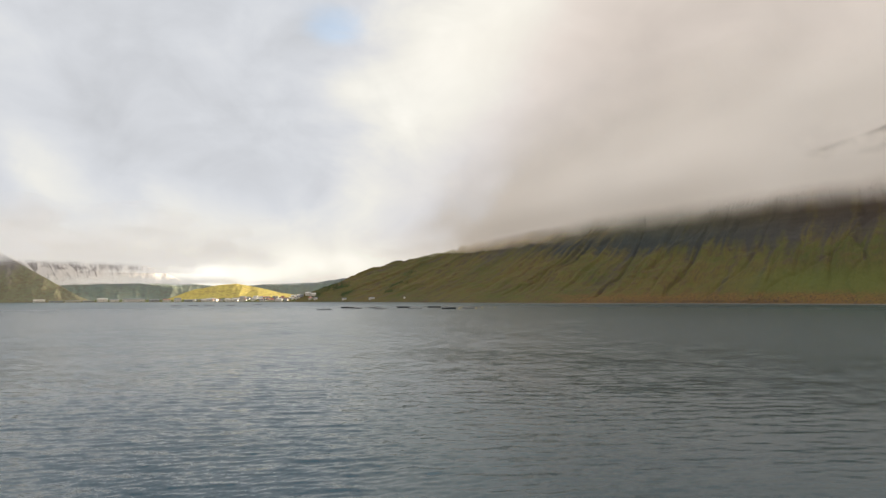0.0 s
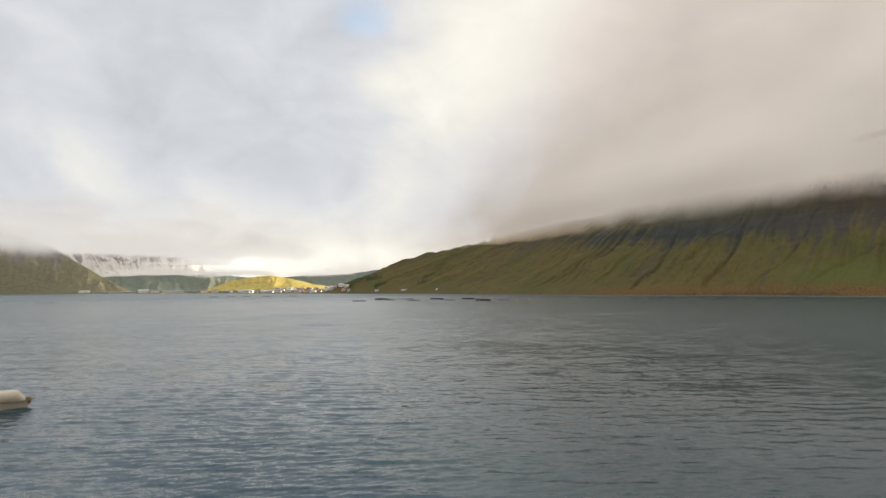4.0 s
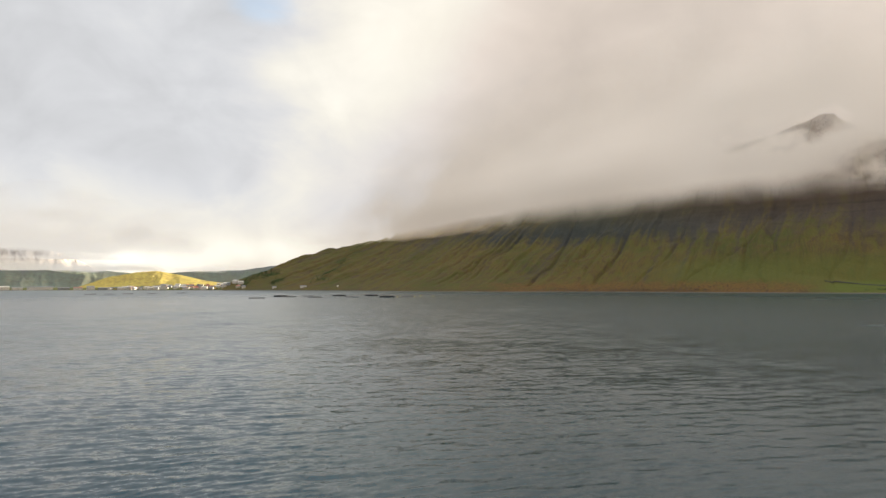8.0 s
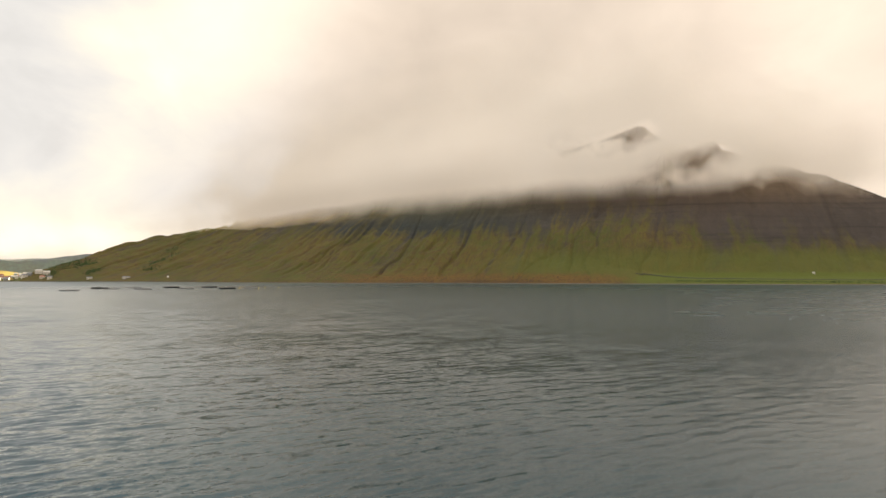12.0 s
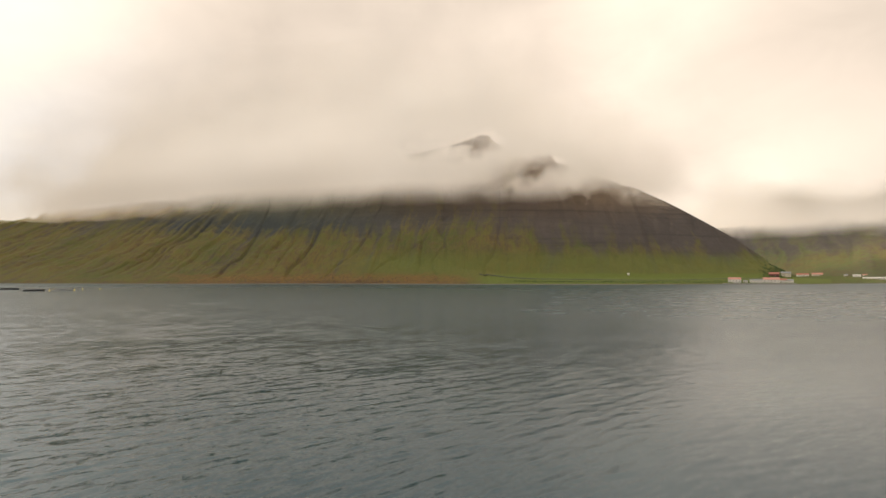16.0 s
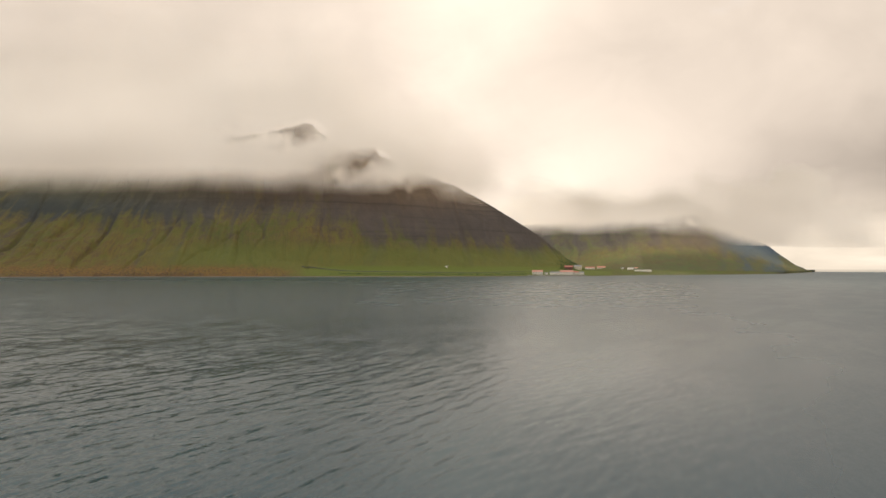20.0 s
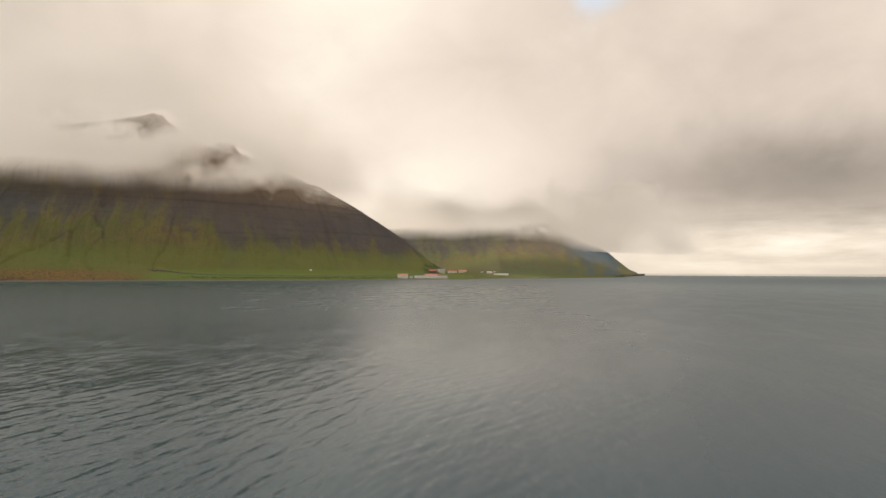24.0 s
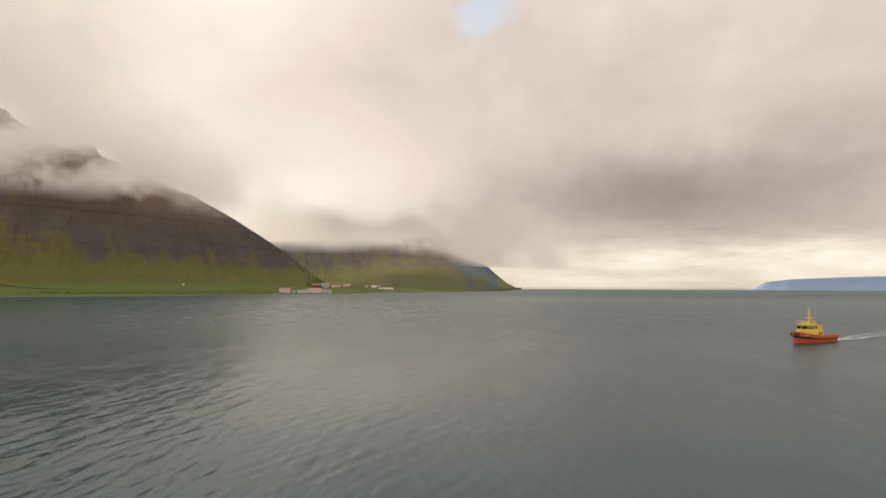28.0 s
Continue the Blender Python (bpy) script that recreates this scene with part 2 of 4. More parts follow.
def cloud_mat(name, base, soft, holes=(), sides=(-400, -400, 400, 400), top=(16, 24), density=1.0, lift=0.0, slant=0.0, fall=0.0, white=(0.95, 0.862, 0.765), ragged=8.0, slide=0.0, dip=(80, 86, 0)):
    """Cloud as a soft scatterer: thick above its base height, ragged at its edges, with thin places. The default colour
    has evening warmth painted in.
    """
    mat, tree, bsdf = material(name)
    tree.nodes.remove(bsdf)
    vec = place(tree)
    x, y, z = split(tree, vec)
    broad = noise_val(tree, vec, 0.0042, 5, 0.6, (1, 1, 1.8), 0.5)
    fine = noise_val(tree, vec, 0.014, 7, 0.62, (1, 1, 1.7), 0.7, (5, 9, 2))
    az = x.op("ARCTAN2", y) * 57.2958
    el = ((z - EYE_Z) / (x * x + y * y).op("SQRT")).op("ARCTANGENT") * 57.2958
    soft_n = noise_val(tree, vec, 0.0032, 1.5, 0.4, (1, 1, 1.6), 0.0, (2, 7, 1))
    h = z + (broad - 0.5) * 44 + (fine - 0.5) * 20 + az.ramp(*dip[:2], 0, dip[2])
    thick = h.ramp(base - soft, base + soft)
    for a, e, wa, we, depth in holes:
        u, v = (az + (fine - 0.5) * 6 - a) / wa, (el + (fine - 0.5) * 5 - e) / we
        thick = thick - ((u * u + v * v) * -1.0).exp() * (fine * 2.2 - 0.1) * depth
    azn = az + (soft_n - 0.5) * 14
    thick = thick.clip() * (azn - (el - 4.0) * slide).ramp(sides[0], sides[1]) * azn.ramp(sides[2], sides[3], 1, 0)
    thick = thick * (el + az.ramp(-8, 34, slant, 0) + az.ramp(40, 60, 0, fall) + (soft_n - 0.5) * ragged).ramp(top[0], top[1], 1, 0) * density
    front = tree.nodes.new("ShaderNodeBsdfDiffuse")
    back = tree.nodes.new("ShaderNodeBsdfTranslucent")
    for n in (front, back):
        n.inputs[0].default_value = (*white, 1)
    body = tree.nodes.new("ShaderNodeMixShader")
    body.inputs[0].default_value = lift
    clear = tree.nodes.new("ShaderNodeBsdfTransparent")
    both = tree.nodes.new("ShaderNodeMixShader")
    tree.links.new(front.outputs[0], body.inputs[1])
    tree.links.new(back.outputs[0], body.inputs[2])
    grain = tree.nodes.new("ShaderNodeTexWhiteNoise")
    tree.links.new(vec, grain.inputs[0])
    tree.links.new(Val(tree, grain.outputs[0]).op("LESS_THAN", thick).sock, both.inputs[0])
    tree.links.new(clear.outputs[0], both.inputs[1])
    tree.links.new(body.outputs[0], both.inputs[2])
    tree.links.new(both.outputs[0], tree.nodes["Material Output"].inputs[0])
    return mat


# ---- shapes ----
def grid_mesh(name, x, y, z, mat, close=False, **layers):
    """A sheet through rows of points, with named values at its points."""
    rows, cols = x.shape
    mesh = bpy.data.meshes.new(name)
    i = np.arange(rows * cols).reshape(rows, cols)
    if close:
        a, b = i, np.roll(i, -1, 1)
    else:
        a, b = i[:, :-1], i[:, 1:]
    quads = np.stack([a[:-1], b[:-1], b[1:], a[1:]], -1).reshape(-1, 4)
    mesh.vertices.add(rows * cols)
    mesh.vertices.foreach_set("co", np.stack([x, y, z], -1).astype(np.float32).ravel())
    mesh.loops.add(quads.size)
    mesh.loops.foreach_set("vertex_index", quads.ravel().astype(np.int32))
    mesh.polygons.add(len(quads))
    mesh.polygons.foreach_set("loop_start", np.arange(0, quads.size, 4, dtype=np.int32))
    mesh.update(calc_edges=True)
    mesh.polygons.foreach_set("use_smooth", np.ones(len(quads), bool))
    for key, value in layers.items():
        mesh.attributes.new(key, "FLOAT", "POINT").data.foreach_set("value", value.astype(np.float32).ravel())
    mesh.materials.append(mat)
    return new(name, mesh)


def hashed(i, j, seed):
    n = np.sin(i * 127.1 + j * 311.7 + seed * 74.7) * 43758.5453
    return n - np.floor(n)


def vnoise(u, v, seed=0):
    """Smooth value noise, 0 to 1, over two arrays."""
    i, j = np.floor(u), np.floor(v)
    f, g = u - i, v - j
    f, g = f * f * (3 - 2 * f), g * g * (3 - 2 * g)
    return (hashed(i, j, seed) * (1 - f) + hashed(i + 1, j, seed) * f) * (1 - g) + (hashed(i, j + 1, seed) * (1 - f) + hashed(i + 1, j + 1, seed) * f) * g


def fbm(u, v, octaves=4, seed=0):
    total, gain = 0, 0.5
    for n in range(octaves):
        total, u, v, gain = total + gain * vnoise(u, v, seed + n), u * 2.03, v * 2.03, gain * 0.5
    return total


def smooth(v, a, b):
    t = np.clip((v - a) / (b - a), 0, 1)
    return t * t * (3 - 2 * t)


# shoreline: bearing, range
SHORE = ((-60, 4300), (-44, 4200), (-37.9, 3900), (-35.7, 3600), (-30, 3200), (-21, 2600), (-13, 2260), (-5, 1900), (1, 1580), (7, 1430), (12, 1330), (22, 1300),
         (31, 1215), (38, 1185), (46, 1175), (53, 1180), (58, 1230), (64, 1350), (69.5, 1400), (74, 1660), (78, 1730), (82, 2030), (86, 2450), (87.6, 3500), (88.4, 4300))


def eased(table, wide=1.6):
    """A table by bearing with its corners rounded."""
    a, v = (np.array(c, float) for c in zip(*table))
    grid = np.arange(a[0], a[-1] + 0.05, 0.1)
    line = np.interp(grid, a, v)
    k = np.exp(-np.linspace(-2, 2, int(wide * 40) + 1) ** 2)
    n = len(k) // 2
    line = np.convolve(np.pad(line, n, "edge"), k / k.sum(), "valid")
    return grid, line


SHORE_EASED = eased(SHORE, 0.9)


def shore(az):
    return np.interp(az, *SHORE_EASED)


# ---- water ----
def build_water():
    """The fjord as one sheet, with wind waves that run towards +y and grow too small to build farther out."""
    az = np.radians(np.concatenate([np.linspace(-58, 138, 1080), np.linspace(138, 302, 90)[1:-1]]))
    r = [2.0, 7.0, 11.0, 14.0, 16.0, 17.5, 18.5, 19.2, 19.7, 20.0]
    while r[-1] < 4985:
        r.append(min(r[-1] + max(0.17, r[-1] * 0.0030 * (1 + (r[-1] / 300) ** 1.3)), 4990.0))
    r = np.array(r)
    R, AZ = np.meshgrid(r, az, indexing="ij")
    x, y = R * np.sin(AZ) - 18, R * np.cos(AZ) + 15
    cell = np.gradient(r)[:, None]
    gust = 0.7 + 0.6 * fbm(x / 90, y / 60, 2, 5)
    z = np.zeros_like(x)
    rng = random.Random(11)
    for n in range(34):
        length = 1.0 * (5.5 / 1.0) ** (n / 33) * rng.uniform(0.92, 1.08)
        way = radians(rng.gauss(-5, 20 - 2.4 * length))
        k = 2 * math.pi / length
        swing = np.sin((x * math.sin(way) + y * math.cos(way)) * k + rng.uniform(0, 6.28) + 2.2 * vnoise(x / (7 * length), y / (3 * length), n))
        z += 0.023 * (1.5 / length) ** 0.6 / k * swing * np.clip(length / (4.5 * cell) - 0.6, 0, 1) * (1 - smooth(R, 70, 170))
    z *= gust * (1 - 0.72 * smooth(np.degrees(AZ) + (vnoise(x / 60, y / 60, 77) - 0.5) * 20, 5, 85))
    z[-1] = 0
    ob = grid_mesh("water", x, y, z, water_mat(), close=True)
    return tagged(ob, "rippled dark grey-green water of a wide fjord", "water", kind="structure")


build_water()

# ---- land ----
FALL = (0.69, 0.72)
ALONG = (0.72, -0.69)
# where the cloud base meets the slope: bearing, range
FACE = ((-15, 2900), (-8, 2750), (-2.6, 2560), (6.5, 2100), (12, 1930), (20, 1670), (27, 1590), (34, 1490), (43, 1440), (52, 1510), (57, 1640), (62, 1760), (70, 2000))
SKYLINE = ((-14.6, -0.35), (-14.2, 0.21), (-12.6, 0.70), (-10.4, 1.47), (-7.66, 2.98), (-4.85, 3.72), (-2.57, 4.45), (4, 5.6), (12, 6.9), (22, 9.3), (31, 11.4),
           (37.2, 13.0), (39.2, 13.5), (40.6, 14.1), (41.3, 14.0), (41.9, 13.3), (43.4, 12.4), (45.4, 11.5), (46.4, 12.1), (47.4, 12.0), (47.9, 11.2), (48.9, 10.8), (52, 9.6), (55.9, 8.2), (58.7, 6.7), (61.3, 5.1), (64.1, 3.25), (65.6, 2.0), (66.7, 1.25), (68.9, 0.33), (71, -0.35))
BASE_Z = 212.0
FACE_EASED = eased(FACE, 4.0)


def slope_z(az, r):
    """Height of the open slope: a low bank, a rising apron and the steep face."""
    x = (r - shore(az)) / (np.interp(az, *FACE_EASED) - shore(az))
    bench = smooth(az, 30, 46)
    c = np.clip(x, 0, 1)
    plain_up = np.where(c < 0.3, 0.055 * c / 0.3, 0.055 + 0.945 * (np.clip(c - 0.3, 0, 1) / 0.7) ** 1.08)
    up = np.where(x < 1, c ** 1.12 * (1 - bench) + plain_up * bench, 1 + (x - 1) * 1.25)
    return 3.0 + (BASE_Z - 3) * up


def face_point(az, el):
    """The point of the open slope at that height angle."""
    r = np.linspace(shore(az), shore(az) + 1500, 3000)
    e = np.degrees(np.arctan((slope_z(az, r) - EYE_Z) / r))
    r = r[min(np.searchsorted(e, el), 2999)]
    return r * math.sin(radians(az)), r * math.cos(radians(az))


# gullies: bearing, height angle, lean, width, depth
GULLIES = ((4.7, 3.2, 0.5, 7, 7), (9.6, 2.1, 0.55, 8, 9), (16.9, 2.26, -0.1, 11, 13), (20.2, 3.0, 0.5, 7, 7), (22.8, 2.8, 0.0, 13, 12), (26.8, 2.2, 0.25, 9, 8), (31.9, 1.9, 0.8, 9, 9),
           (36.2, 3.4, 0.0, 8, 6), (41.5, 2.6, 0.1, 8, 6), (13.2, 3.6, 0.5, 7, 7), (1.5, 3.0, 0.6, 8, 6), (7.0, 4.2, 0.5, 7, 6), (-2.0, 2.6, 0.7, 10, 6))


def build_mountain():
    az = np.arange(-14.6, 71.01, 0.062)
    w = np.concatenate([[-0.02, -0.008, 0, 0.006, 0.014], np.linspace(0.024, 1.0, 175)])
    W, AZ = np.meshgrid(w, az, indexing="ij")
    foot, face = shore(AZ), np.interp(AZ, *FACE_EASED)
    sky_el = np.interp(AZ, *zip(*SKYLINE)) + (vnoise(AZ * 0.9, AZ * 0 + 3, 4) - 0.5) * 0.25 * smooth(AZ, -4, 4) * (1 - smooth(AZ, 54, 58))
    T = np.tan(np.radians(sky_el))
    reach = (face - foot) * np.clip(0.15 + sky_el / 6.5, 0.12, 4.2) * 1.05 + 40
    R = foot + W * reach
    x, y = R * np.sin(np.radians(AZ)), R * np.cos(np.radians(AZ))
    z = slope_z(AZ, R)
    s, d = x * ALONG[0] + y * ALONG[1], x * FALL[0] + y * FALL[1]
    env = smooth(z, 6, 60)
    cut = np.zeros_like(z)
    for a, e, lean, wide, deep in GULLIES:
        px, py = face_point(a, e)
        s0, d0 = px * ALONG[0] + py * ALONG[1], px * FALL[0] + py * FALL[1]
        wide, deep = wide * 0.42, deep * 0.62
        mid = s0 + (d - d0) * lean + (vnoise(d / 70, d * 0 + a, 9) - 0.5) * 40
        cut += deep * np.exp(-((s - mid) / wide) ** 2) * smooth(z, 5, 30)
    wob = (fbm(s / 120, d / 90, 3, 21) - 0.5) * 60
    lean = np.clip((40 - AZ) / 40, 0, 1) * 0.5
    rill = (s - d * lean + wob)
    ribs = 1 - np.abs(2 * vnoise(rill / 34, d / 400, 31) - 1)
    ribs2 = 1 - np.abs(2 * vnoise(rill / 13, d / 220, 33) - 1)
    lumps = fbm(s / 60, d / 60, 4, 41) - 0.47
    z = z + env * (lumps * 20 - (ribs - 0.5) * 12 - (ribs2 - 0.5) * 3.2) - cut
    # ledges of lava beds on the upper face
    z = z + 3.0 * np.sin(z / 9.0) * smooth(z, 130, 260) * 0.8
    z = np.where(W < 0, -4.0, z)
    line = EYE_Z + R * T
    over = z - line
    z = np.where(over > 0, line - np.minimum(over, 60) * 0.6, z)
    streak = fbm(rill / 22, d / 260, 4, 51)
    high = smooth(AZ, 0, 18)
    scree = smooth(z, 75, 190) * (0.30 + 0.50 * high) + (1 - smooth(AZ, 26, 46)) * smooth(z, 95, 190) * 0.6 * high + (streak - 0.48) * 1.7 + (ribs - 0.55) * 0.40 + smooth(AZ, 36, 54) * smooth(z, 40, 110) * 0.8 + np.clip(cut / 9, 0, 1) * 0.4
    scree += smooth(AZ, 58, 64) * 0.5 * smooth(z, 25, 60) - 0.12
    bank = (1 - smooth(z, 10, 42)) * (1 - smooth(AZ, 36, 44)) * smooth(AZ, 4, 14) * 0.76
    bank = np.maximum(bank, (1 - smooth(z, 0.5, 3.5)) * 0.9)
    # Upper rock turns dark blue-grey west of bearing 44.
    ob = grid_mesh("mountain", x, y, z, terrain_mat("mountain_slope", (0.176, 0.142, 0.044), (0.072, 0.086, 0.029), (0.108, 0.088, 0.074), (0.056, 0.050, 0.049)), scree=scree, shore=bank, across=rill, down=d,
                   tint_haze=(1 - smooth(AZ, 20, 44)) * smooth(z, 70, 170) * high, meadow=np.maximum(smooth(AZ, 34, 44) * (1 - smooth(z, 10, 42)), 0.55 * smooth(AZ, 16, 32) * (1 - smooth(z, 50, 120))))
    tagged(ob, "green mountainside with brown scree and gullies above the fjord", "mountain", kind="structure")
    return az, R, z


MOUNTAIN = build_mountain()


def ridge(name, label, az0, az1, foot, crest, skyline, mat, step=0.09, rows=60, rough=1.0, scree_from=(60, 160), seed=0, category="mountain", foot_z=2.0, leanside=0.0):
    """A hill between a foot and a crest, both as ranges by bearing, under a skyline of height angles."""
    az = np.arange(az0, az1 + step / 2, step)
    w = np.concatenate([[-0.03, 0.0], np.linspace(0.015, 1.35, rows)])
    W, AZ = np.meshgrid(w, az, indexing="ij")
    f, c = np.interp(AZ, *zip(*foot)), np.interp(AZ, *zip(*crest))
    e = np.interp(AZ, *zip(*skyline))
    R = f + W * (c - f)
    top = EYE_Z + c * np.tan(np.radians(e))
    x, y = R * np.sin(np.radians(AZ)), R * np.cos(np.radians(AZ))
    up = np.clip(W, 0, 1) ** 1.15
    z = foot_z + (top - foot_z) * np.where(W > 1, 1 - (W - 1) * 1.2, up)
    q = AZ * c.mean() / 57.3
    wob = (fbm(q / 160, R / 200, 3, seed) - 0.5) * 120
    ribs = 1 - np.abs(2 * vnoise((q + wob) / 62, R / 900, seed + 1) - 1) + 0.45 * (1 - np.abs(2 * vnoise((q + wob) / 23, R / 500, seed + 7) - 1))
    lumps = fbm(q / 90, R / 120, 4, seed + 2) - 0.47
    env = np.clip(W * 3, 0, 1) * np.clip((1.02 - W) * 5, 0.25, 1) * np.clip((top - foot_z) / 120, 0, 1)
    z = z + env * rough * (lumps * 18 - (ribs - 0.7) * 12)
    z = np.where(W < 0, foot_z - 8, z)
    streak = fbm((q + wob) / 40, R / 500, 4, seed + 3)
    # Haze painted in: blue rock spreads over the slope east of bearing 79.
    scree = smooth(z, *scree_from) * 0.9 + (streak - 0.48) * 1.3 - 0.1 + 0.5 * smooth(AZ, 79, 83.5)
    ob = grid_mesh(name, x, y, z, mat, scree=scree, shore=(1 - smooth(z, 0, 3)) * 0.6, across=(q + wob) * 0.7, down=R, tint_haze=smooth(AZ, 79, 83.5), meadow=z * 0)
    return tagged(ob, label, category, kind="structure")


# The last colour is distance haze, painted on the cape end's rock.
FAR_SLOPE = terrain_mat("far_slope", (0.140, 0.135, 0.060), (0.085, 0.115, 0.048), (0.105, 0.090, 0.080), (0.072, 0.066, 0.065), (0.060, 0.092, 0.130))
# Hidden crest west of bearing 60 is raised to keep the sun off.
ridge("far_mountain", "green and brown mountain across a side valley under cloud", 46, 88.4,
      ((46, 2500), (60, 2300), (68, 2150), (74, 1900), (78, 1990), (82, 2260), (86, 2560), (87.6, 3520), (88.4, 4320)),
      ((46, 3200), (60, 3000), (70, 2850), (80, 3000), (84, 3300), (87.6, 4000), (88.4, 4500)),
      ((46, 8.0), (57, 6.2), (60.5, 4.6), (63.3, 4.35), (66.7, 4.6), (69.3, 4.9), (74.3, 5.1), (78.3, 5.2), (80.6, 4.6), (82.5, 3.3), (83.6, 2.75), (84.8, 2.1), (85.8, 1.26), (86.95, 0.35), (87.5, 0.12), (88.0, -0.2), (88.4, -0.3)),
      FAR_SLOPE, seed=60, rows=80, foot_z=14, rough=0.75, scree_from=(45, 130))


def flat_land(name, label, az0, az1, depth, rise, mat, seed, step=0.12):
    az = np.arange(az0, az1 + step / 2, step)
    w = np.concatenate([[-0.02, 0.0, 0.01], np.linspace(0.03, 1, 40)])
    W, AZ = np.meshgrid(w, az, indexing="ij")
    R = shore(AZ) - 2 + W * np.interp(AZ, *zip(*depth))
    x, y = R * np.sin(np.radians(AZ)), R * np.cos(np.radians(AZ))
    z = 1.6 + np.interp(AZ, *zip(*rise)) * W + (fbm(x / 40, y / 40, 3, seed) - 0.45) * 3.0 * smooth(W, 0.02, 0.2)
    z = np.where(W < 0, -3, z)
    ob = grid_mesh(name, x, y, z, mat, scree=(fbm(x / 30, y / 60, 4, seed + 1) - 0.62) * 1.5, shore=(1 - smooth(z, 0.5, 2.6)) * 0.7, across=x, down=y * 4, tint_haze=z * 0, meadow=z * 0)
    tagged(ob, label, "land", kind="structure")
    return az, R, z


MEADOW = terrain_mat("meadow", (0.125, 0.145, 0.034), (0.070, 0.105, 0.026), (0.140, 0.110, 0.065), (0.080, 0.068, 0.048))
PLAIN = flat_land("coastal_plain", "flat green coastal meadow beside the water", 56, 88.2, ((56, 10), (58, 150), (62, 600), (68, 900), (74, 420), (88.6, 300)), ((56, 3), (60, 8), (68, 16), (72, 20), (74, 20), (86, 14), (88.6, 6)), MEADOW, 70)
SPIT = flat_land("town_spit", "low land along the water under the town", -60, -12, ((-60, 700), (-30, 700), (-22, 600), (-15, 350), (-12, 60)), ((-60, 10), (-25, 8), (-18, 20), (-14, 16), (-12, 4)), MEADOW, 75)
# Slope colours paled and blued: distance haze is painted into them.
VALLEY_HAZE = terrain_mat("valley_slope_haze", (0.220, 0.255, 0.185), (0.170, 0.215, 0.185), (0.195, 0.210, 0.210), (0.160, 0.180, 0.195))
# Brighter and yellower than grass is: evening sunlight painted into the colour.
SUNNY = terrain_mat("sun_painted_grass", (0.720, 0.540, 0.130), (0.520, 0.460, 0.120), (0.500, 0.380, 0.190), (0.340, 0.290, 0.150))
# Lighter and greyer than the near slope, with haze painted into the colours.
TOWN_SLOPE_HAZE = terrain_mat("town_hillside_haze", (0.270, 0.245, 0.145), (0.200, 0.215, 0.135), (0.250, 0.225, 0.210), (0.190, 0.176, 0.170))
ridge("left_hill", "green hillside with brown scree falling to the town", -60, -31.6, ((-60, 4250), (-40, 3800), (-34, 3600), (-31.6, 3500)), ((-60, 4700), (-38, 4300), (-34, 3900), (-31.6, 3560)),
      ((-60, 7.0), (-45, 5.5), (-40.5, 4.6), (-38, 3.75), (-36.2, 2.55), (-34.4, 1.38), (-32.6, 0.21), (-31.6, -0.25)), TOWN_SLOPE_HAZE, seed=80, rows=50, scree_from=(110, 260))
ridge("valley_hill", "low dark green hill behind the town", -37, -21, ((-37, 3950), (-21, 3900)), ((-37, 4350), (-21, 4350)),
      ((-37, 0.6), (-34.2, 1.15), (-30, 1.36), (-26, 1.42), (-24, 1.36), (-21, 1.1)), VALLEY_HAZE, seed=85, rows=30)
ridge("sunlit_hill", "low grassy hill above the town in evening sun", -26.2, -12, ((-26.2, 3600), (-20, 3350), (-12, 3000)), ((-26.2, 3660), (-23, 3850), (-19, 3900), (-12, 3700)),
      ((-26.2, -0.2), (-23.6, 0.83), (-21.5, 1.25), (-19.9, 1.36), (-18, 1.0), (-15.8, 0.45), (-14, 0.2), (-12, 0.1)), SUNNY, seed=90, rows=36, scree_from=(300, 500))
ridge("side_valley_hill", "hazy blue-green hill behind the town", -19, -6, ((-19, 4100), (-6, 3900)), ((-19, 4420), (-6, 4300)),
      ((-19, 1.2), (-16.9, 1.36), (-12.6, 1.5), (-10, 1.9), (-6, 2.2)), VALLEY_HAZE, seed=95, rows=30)


def snow_mat():
    mat, tree, bsdf = material("snow_and_rock")
    vec = place(tree)
    big = noise_val(tree, vec, 0.016, 6, 0.65, (1.4, 1.4, 0.8), 0.6)
    join = tree.nodes.new("ShaderNodeCombineXYZ")
    tree.links.new((attr(tree, "across") + attr(tree, "down") * 0.2).sock, join.inputs[0])
    tree.links.new((attr(tree, "down") * 0.08).sock, join.inputs[1])
    stripe = noise_val(tree, join.outputs[0], 0.075, 4, 0.6, (1, 1, 1), 0.4)
    col = mix_col(tree, (big * 0.45 + stripe * 0.7 + split(tree, vec)[2].ramp(190, 270, -0.05, 0.07)).ramp(0.54, 0.66), (0.66, 0.63, 0.62), (0.24, 0.22, 0.22))
    tree.links.new(col.sock, bsdf.inputs["Base Color"])
    bsdf.inputs["Roughness"].default_value = 0.8
    tree.links.new(bump(tree, big, 0.6, 6.0), bsdf.inputs["Normal"])
    return mat


ridge("snow_mountain", "distant dark mountain streaked with snow", -44, -22, ((-44, 4400), (-22, 4400)), ((-44, 4800), (-22, 4800)),
      ((-44, 3.4), (-36.8, 3.3), (-34, 3.25), (-31, 3.25), (-28, 3.1), (-25.5, 2.0), (-23.5, 0.8), (-22, 0.0)), snow_mat(), seed=99, rows=40, scree_from=(0, 400), rough=1.2)
# Distance haze is painted into this coast's base colour.
FAR_HAZE_BLUE = plain("far_coast_haze", (0.21, 0.27, 0.38), (0.17, 0.23, 0.34), 0.004, 0.95)
